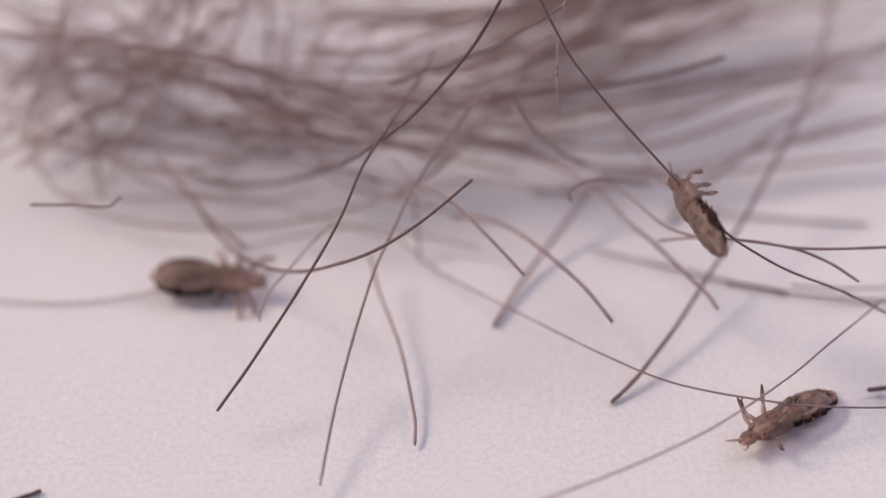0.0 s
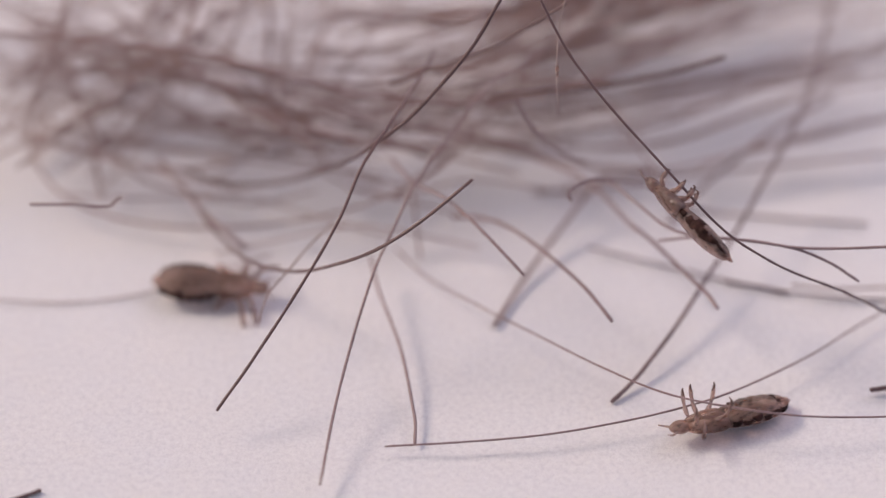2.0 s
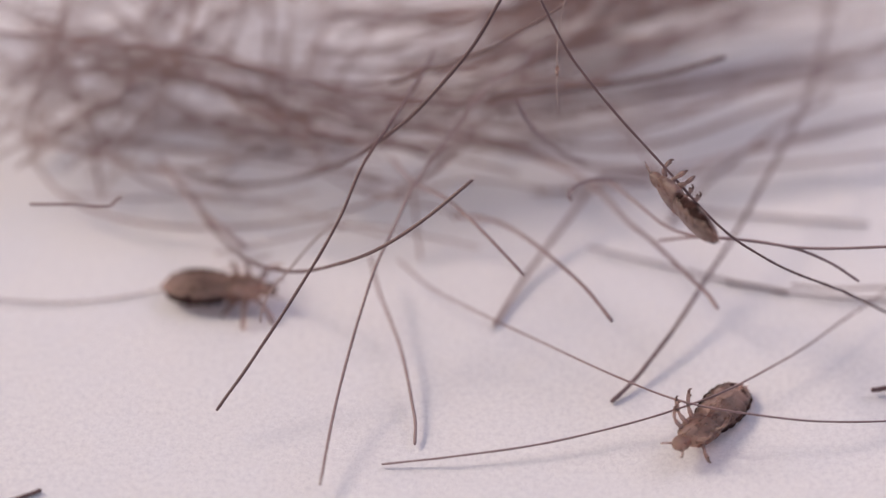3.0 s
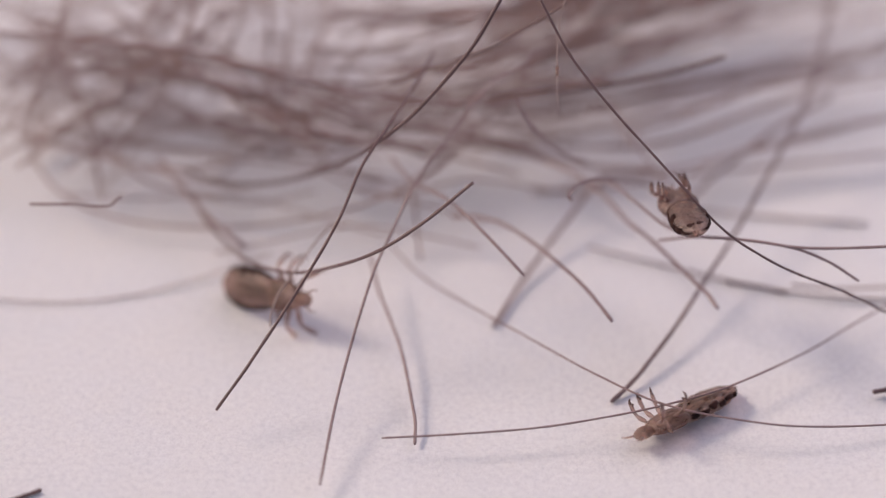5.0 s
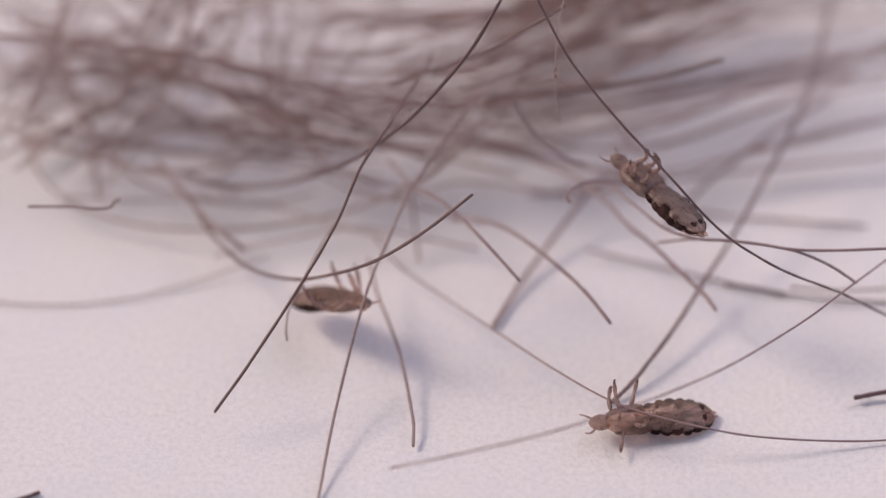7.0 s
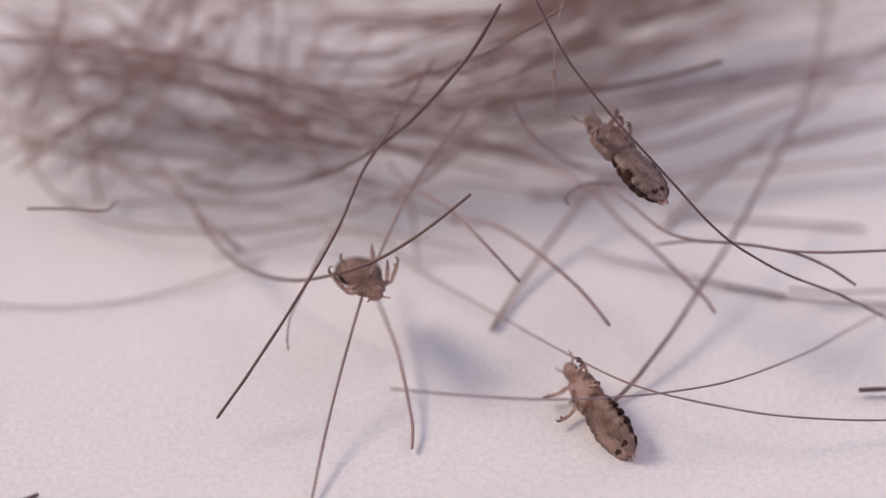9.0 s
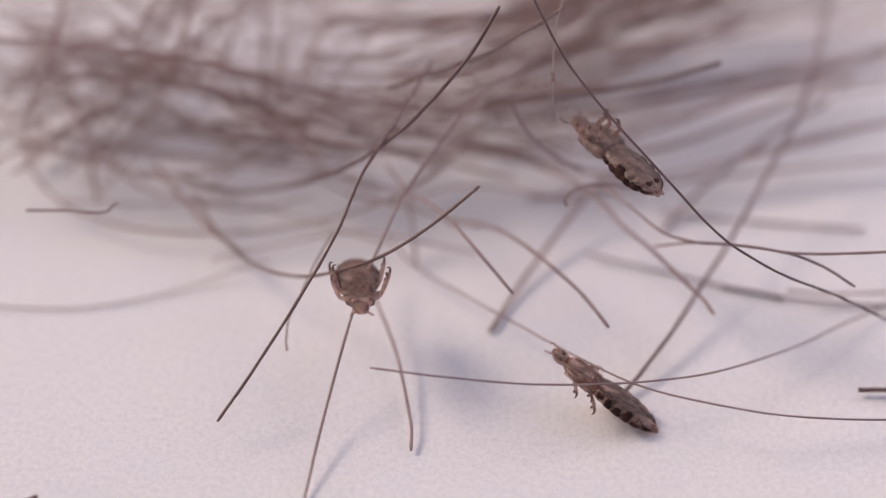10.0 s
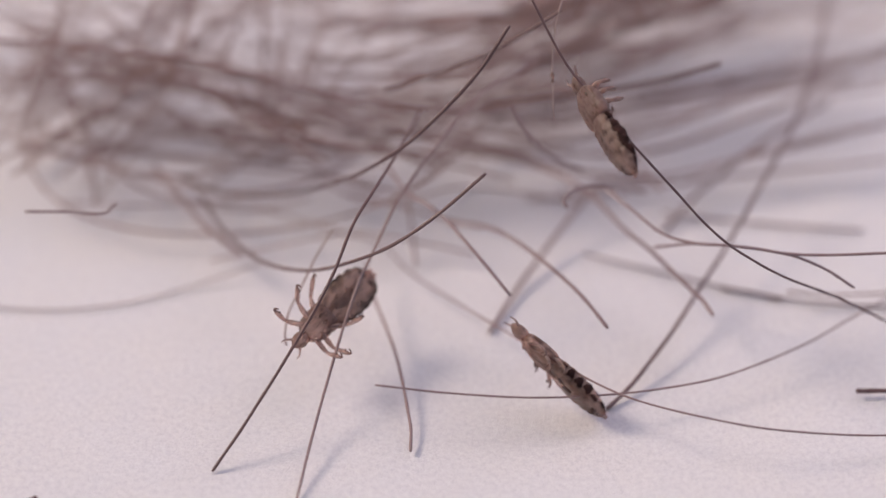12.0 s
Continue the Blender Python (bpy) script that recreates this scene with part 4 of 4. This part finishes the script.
    walk(thing, [
        (0, mm(6.100, 0.313, 4.399, -80.3, 2.5, 112.4)),
        (0.2, mm(6.013, 0.438, 4.158, -109.2, 8.1, 120.8)),
        (0.5, mm(5.979, 0.305, 4.210, -103.2, 7.1, 113.3)),
        (0.7, mm(6.011, 0.298, 4.261, -96.8, 9.3, 116.1)),
        (1, mm(6.092, 0.272, 4.394, -79.2, 6.7, 111.0)),
        (1.2, mm(6.080, 0.182, 4.307, -91.5, 10.5, 111.1)),
        (1.5, mm(6.150, 0.093, 4.385, -59.6, 10.7, 101.1)),
        (1.7, mm(6.059, 0.157, 4.309, -76.5, 9.6, 108.4)),
        (2, mm(5.891, 0.488, 4.060, -119.6, -8.5, 128.4)),
        (2.2, mm(5.833, 0.510, 4.077, -119.2, -10.9, 134.6)),
        (2.5, mm(5.849, 0.801, 4.071, -133.7, -0.1, 130.7)),
        (2.7, mm(5.718, 0.696, 4.127, -128.7, -2.7, 132.8)),
        (3, mm(5.784, 0.464, 4.438, -105.6, 4.9, 118.0)),
        (3.2, mm(5.735, 0.565, 4.384, -109.3, 4.4, 119.3)),
        (4, mm(5.795, 0.704, 4.250, -113.6, 11.3, 118.3)),
        (4.8, mm(5.876, 1.106, 3.880, -148.3, 16.5, 113.6)),
        (5, mm(5.845, 1.175, 3.725, 172.9, 21.0, 107.4)),
        (5.5, mm(5.857, 1.160, 3.865, -153.9, 7.5, 116.2)),
        (6, mm(5.521, 1.181, 3.940, 174.1, -1.4, 136.7)),
        (6.5, mm(5.424, 1.272, 4.005, 170.8, -5.2, 135.4)),
        (7, mm(5.272, 1.331, 4.201, -168.6, -12.2, 137.9)),
        (7.2, mm(5.144, 1.282, 4.404, -169.8, -9.8, 135.0)),
        (8, mm(4.782, 1.726, 4.560, -175.9, -11.5, 132.1)),
        (8.8, mm(4.507, 1.978, 4.725, 178.5, -13.5, 128.6)),
        (9, mm(4.517, 2.031, 4.801, -176.0, -11.6, 128.7)),
        (9.5, mm(4.589, 1.728, 5.133, -129.8, -5.0, 128.6)),
        (10, mm(4.305, 2.093, 4.903, -174.2, -7.9, 132.5)),
        (10.5, mm(4.072, 2.252, 5.082, -174.3, -9.8, 133.5)),
        (11, mm(4.239, 2.028, 5.358, -127.2, -6.9, 128.1)),
        (11.5, mm(4.041, 2.148, 5.553, -122.9, -11.7, 126.8)),
        (11.8, mm(3.914, 1.793, 6.091, -92.0, -10.8, 122.0)),
        (12, mm(3.975, 1.817, 6.108, -78.4, -13.2, 117.7)),
    ])
    walk(abdomen, [(0, mm(WAIST * 1, 0, 0, 0, 0, 0)), (6, mm(WAIST * 1, 0, 0, 0, 0, 6)), (12, mm(WAIST * 1, 0, 0, 0, 0, 0))])
    for leg, hip, side, k, phase, bias in legs:
        walk(leg, leg_rows(hip, side, k, phase, bias, ((0, 66), (12, 66)), ((0, 0.25 + 0.36 * k), (4, 0.25 + 0.36 * k), (5, 0.6), (7, 0.6), (9, 0.3), (12, 0.25)), 14, 4))
    thing, abdomen, legs = LICE[1]
    walk(thing, [
        (0, mm(8.274, -2.518, 0.368, -166.3, -4.1, -138.6)),
        (0.2, mm(8.186, -2.570, 0.346, 180.0, -0.7, -130.1)),
        (0.5, mm(8.105, -2.542, 0.366, -171.9, -4.6, -157.6)),
        (0.7, mm(7.813, -2.584, 0.306, -171.9, 10.0, -170.9)),
        (1, mm(7.616, -2.513, 0.366, -167.3, -4.5, -160.2)),
        (1.2, mm(7.560, -2.538, 0.385, 179.3, 3.4, -155.2)),
        (1.5, mm(7.445, -2.588, 0.367, 176.0, -4.2, -146.0)),
        (1.7, mm(7.118, -2.579, 0.382, 178.5, -1.4, -153.3)),
        (2, mm(6.897, -2.566, 0.366, -162.2, -4.3, -160.1)),
        (2.2, mm(6.748, -2.581, 0.361, -169.7, -3.0, -152.3)),
        (2.5, mm(6.793, -2.554, 0.367, -165.0, -3.9, -143.2)),
        (2.7, mm(6.507, -2.526, 0.491, -171.7, -6.3, -127.7)),
        (3, mm(6.471, -2.698, 0.369, 170.4, -10.1, -128.5)),
        (3.2, mm(6.445, -2.699, 0.369, 171.1, -9.4, -128.1)),
        (4, mm(6.196, -2.478, 0.368, 174.8, -6.3, -124.9)),
        (4.8, mm(5.974, -2.577, 0.367, 174.5, -3.1, -128.0)),
        (5, mm(5.837, -2.426, 0.367, -149.8, -3.7, -143.0)),
        (5.2, mm(5.614, -2.502, 0.388, -165.3, -0.9, -149.1)),
        (5.5, mm(5.597, -2.624, 0.367, 172.6, -3.6, -141.9)),
        (5.7, mm(5.548, -2.529, 0.389, 173.7, -3.2, -149.9)),
        (6, mm(5.232, -2.395, 0.367, 159.9, -3.0, -127.3)),
        (6.2, mm(5.248, -2.517, 0.342, 158.4, -4.7, -131.0)),
        (6.5, mm(5.164, -2.581, 0.366, 169.4, -3.7, -152.5)),
        (6.7, mm(5.088, -2.582, 0.349, 168.1, -0.4, -163.1)),
        (7, mm(5.065, -2.521, 0.367, 174.5, -5.1, -167.5)),
        (7.2, mm(5.018, -2.590, 0.367, 176.4, -5.1, -169.9)),
        (8, mm(4.263, -2.592, 0.468, 153.1, 6.5, 140.5)),
        (8.8, mm(3.788, -2.408, 0.413, 129.6, -6.7, 125.6)),
        (9, mm(3.786, -2.250, 0.460, 121.1, -8.4, 118.4)),
        (9.5, mm(3.667, -2.142, 0.640, 90.5, -14.9, 119.9)),
        (10, mm(3.954, -1.807, 0.726, 23.1, -27.6, 151.9)),
        (10.5, mm(3.867, -1.702, 0.858, 28.8, -30.6, 147.8)),
        (11, mm(3.484, -1.672, 1.057, 43.3, -27.9, 151.5)),
        (11.5, mm(3.204, -1.027, 0.749, 94.9, -23.0, 152.5)),
        (11.8, mm(3.089, -1.005, 0.718, 92.3, -21.8, 154.1)),
        (12, mm(2.875, -1.482, 1.149, 71.8, -31.7, 146.2)),
    ])
    walk(abdomen, [(0, mm(WAIST * 1, 0, 0, 0, 3, 0)), (3, mm(WAIST * 1, 0, 0, 0, -3, -6)), (7, mm(WAIST * 1, 0, 0, 0, 3, 0)), (12, mm(WAIST * 1, 0, 0, 0, 0, 0))])
    for leg, hip, side, k, phase, bias in legs:
        walk(leg, leg_rows(hip, side, k, phase, bias, ((0, 50), (7, 50), (9, 38), (10, 4), (12, 6)), ((0, 0.1), (9, 0.1), (9.6, 0.5), (10, 1.0), (11, 1.0), (11.5, 0.9), (12, 0.85)), 14, 3.4))
    thing, abdomen, legs = LICE[2]
    walk(thing, [
        (0, mm(-5.800, 2.246, 0.500, 19.0, -0.0, -4.2)),
        (1, mm(-5.800, 2.231, 0.500, 19.0, -0.0, -4.6)),
        (1.5, mm(-5.806, 2.219, 0.500, 19.0, -0.0, -4.1)),
        (2, mm(-5.735, 2.040, 0.500, 14.0, -0.0, -6.2)),
        (2.5, mm(-5.562, 1.934, 0.500, 14.0, -0.0, -9.6)),
        (3, mm(-5.526, 1.901, 0.500, 14.0, -4.0, -6.8)),
        (3.2, mm(-5.478, 1.804, 0.550, 8.0, -6.0, -6.8)),
        (4, mm(-5.013, 1.394, 0.800, 8.0, -18.0, -3.7)),
        (4.8, mm(-4.583, 1.489, 0.548, 58.8, -29.8, -35.5)),
        (5, mm(-4.348, 1.490, 0.699, 55.8, -18.7, -34.8)),
        (5.2, mm(-4.329, 1.400, 0.805, 70.7, -21.2, -37.4)),
        (5.5, mm(-4.007, 1.100, 0.714, 86.9, -19.7, -29.9)),
        (5.7, mm(-3.738, 1.117, 0.940, 75.3, -4.2, -57.3)),
        (6, mm(-3.694, 0.926, 1.006, 79.9, -22.9, -70.6)),
        (6.2, mm(-3.405, 1.032, 1.259, 159.0, -10.9, -46.1)),
        (6.5, mm(-3.372, 0.904, 1.328, 164.3, -20.4, -41.4)),
        (6.7, mm(-3.365, 0.838, 1.311, 156.5, -12.2, -46.6)),
        (7, mm(-2.662, 0.705, 1.264, 176.6, -26.9, -43.4)),
        (7.2, mm(-2.649, 0.660, 1.360, -175.0, -32.9, -37.5)),
        (8, mm(-2.104, 0.819, 1.633, -156.5, -33.2, -51.1)),
        (8.8, mm(-1.925, 0.458, 2.131, -165.0, -28.9, -68.3)),
        (9, mm(-1.863, 0.480, 2.235, 179.8, -22.2, -74.3)),
        (9.5, mm(-1.977, 0.112, 2.455, 176.5, -16.8, -83.2)),
        (10, mm(-1.943, -0.022, 2.501, 176.5, -16.3, -86.2)),
        (10.5, mm(-1.936, -0.067, 2.451, 179.0, -16.1, -87.7)),
        (11, mm(-2.023, -0.068, 2.404, 173.4, -14.1, -94.2)),
        (11.5, mm(-2.446, 0.008, 2.027, 151.1, -5.5, -116.5)),
        (11.8, mm(-2.564, -0.086, 1.892, 148.3, 5.1, -126.7)),
        (12, mm(-2.577, -0.089, 1.823, 146.7, 8.6, -131.3)),
    ])
    walk(abdomen, [(0, mm(WAIST * 0.92, 0, 0, 0, 0, 0)), (4.8, mm(WAIST * 0.92, 0, 0, 0, 0, 0)), (5.1, mm(WAIST * 0.92, 0, 0, 0, 0, -8)), (5.5, mm(WAIST * 0.92, 0, 0, 0, 0, -28)), (5.8, mm(WAIST * 0.92, 0, 0, 0, 0, -28)), (6.1, mm(WAIST * 0.92, 0, 0, 0, 0, -8)), (6.5, mm(WAIST * 0.92, 0, 0, 0, 0, 0)), (12, mm(WAIST * 0.92, 0, 0, 0, 0, 0))])
    for leg, hip, side, k, phase, bias in legs:
        walk(leg, leg_rows(hip, side, k, phase, bias, ((0, 24), (4, 20), (6, 30), (8, 20), (9, 15), (11, 10), (12, 12)), ((0, 0), (5.8, 0), (6.4, 0.8), (7.4, 0.8), (8.8, 0.8), (10.5, 0.78), (11, 0.7), (11.5, 0.4), (12, 0.25)), 10, 2.6, 1.2))


motions()
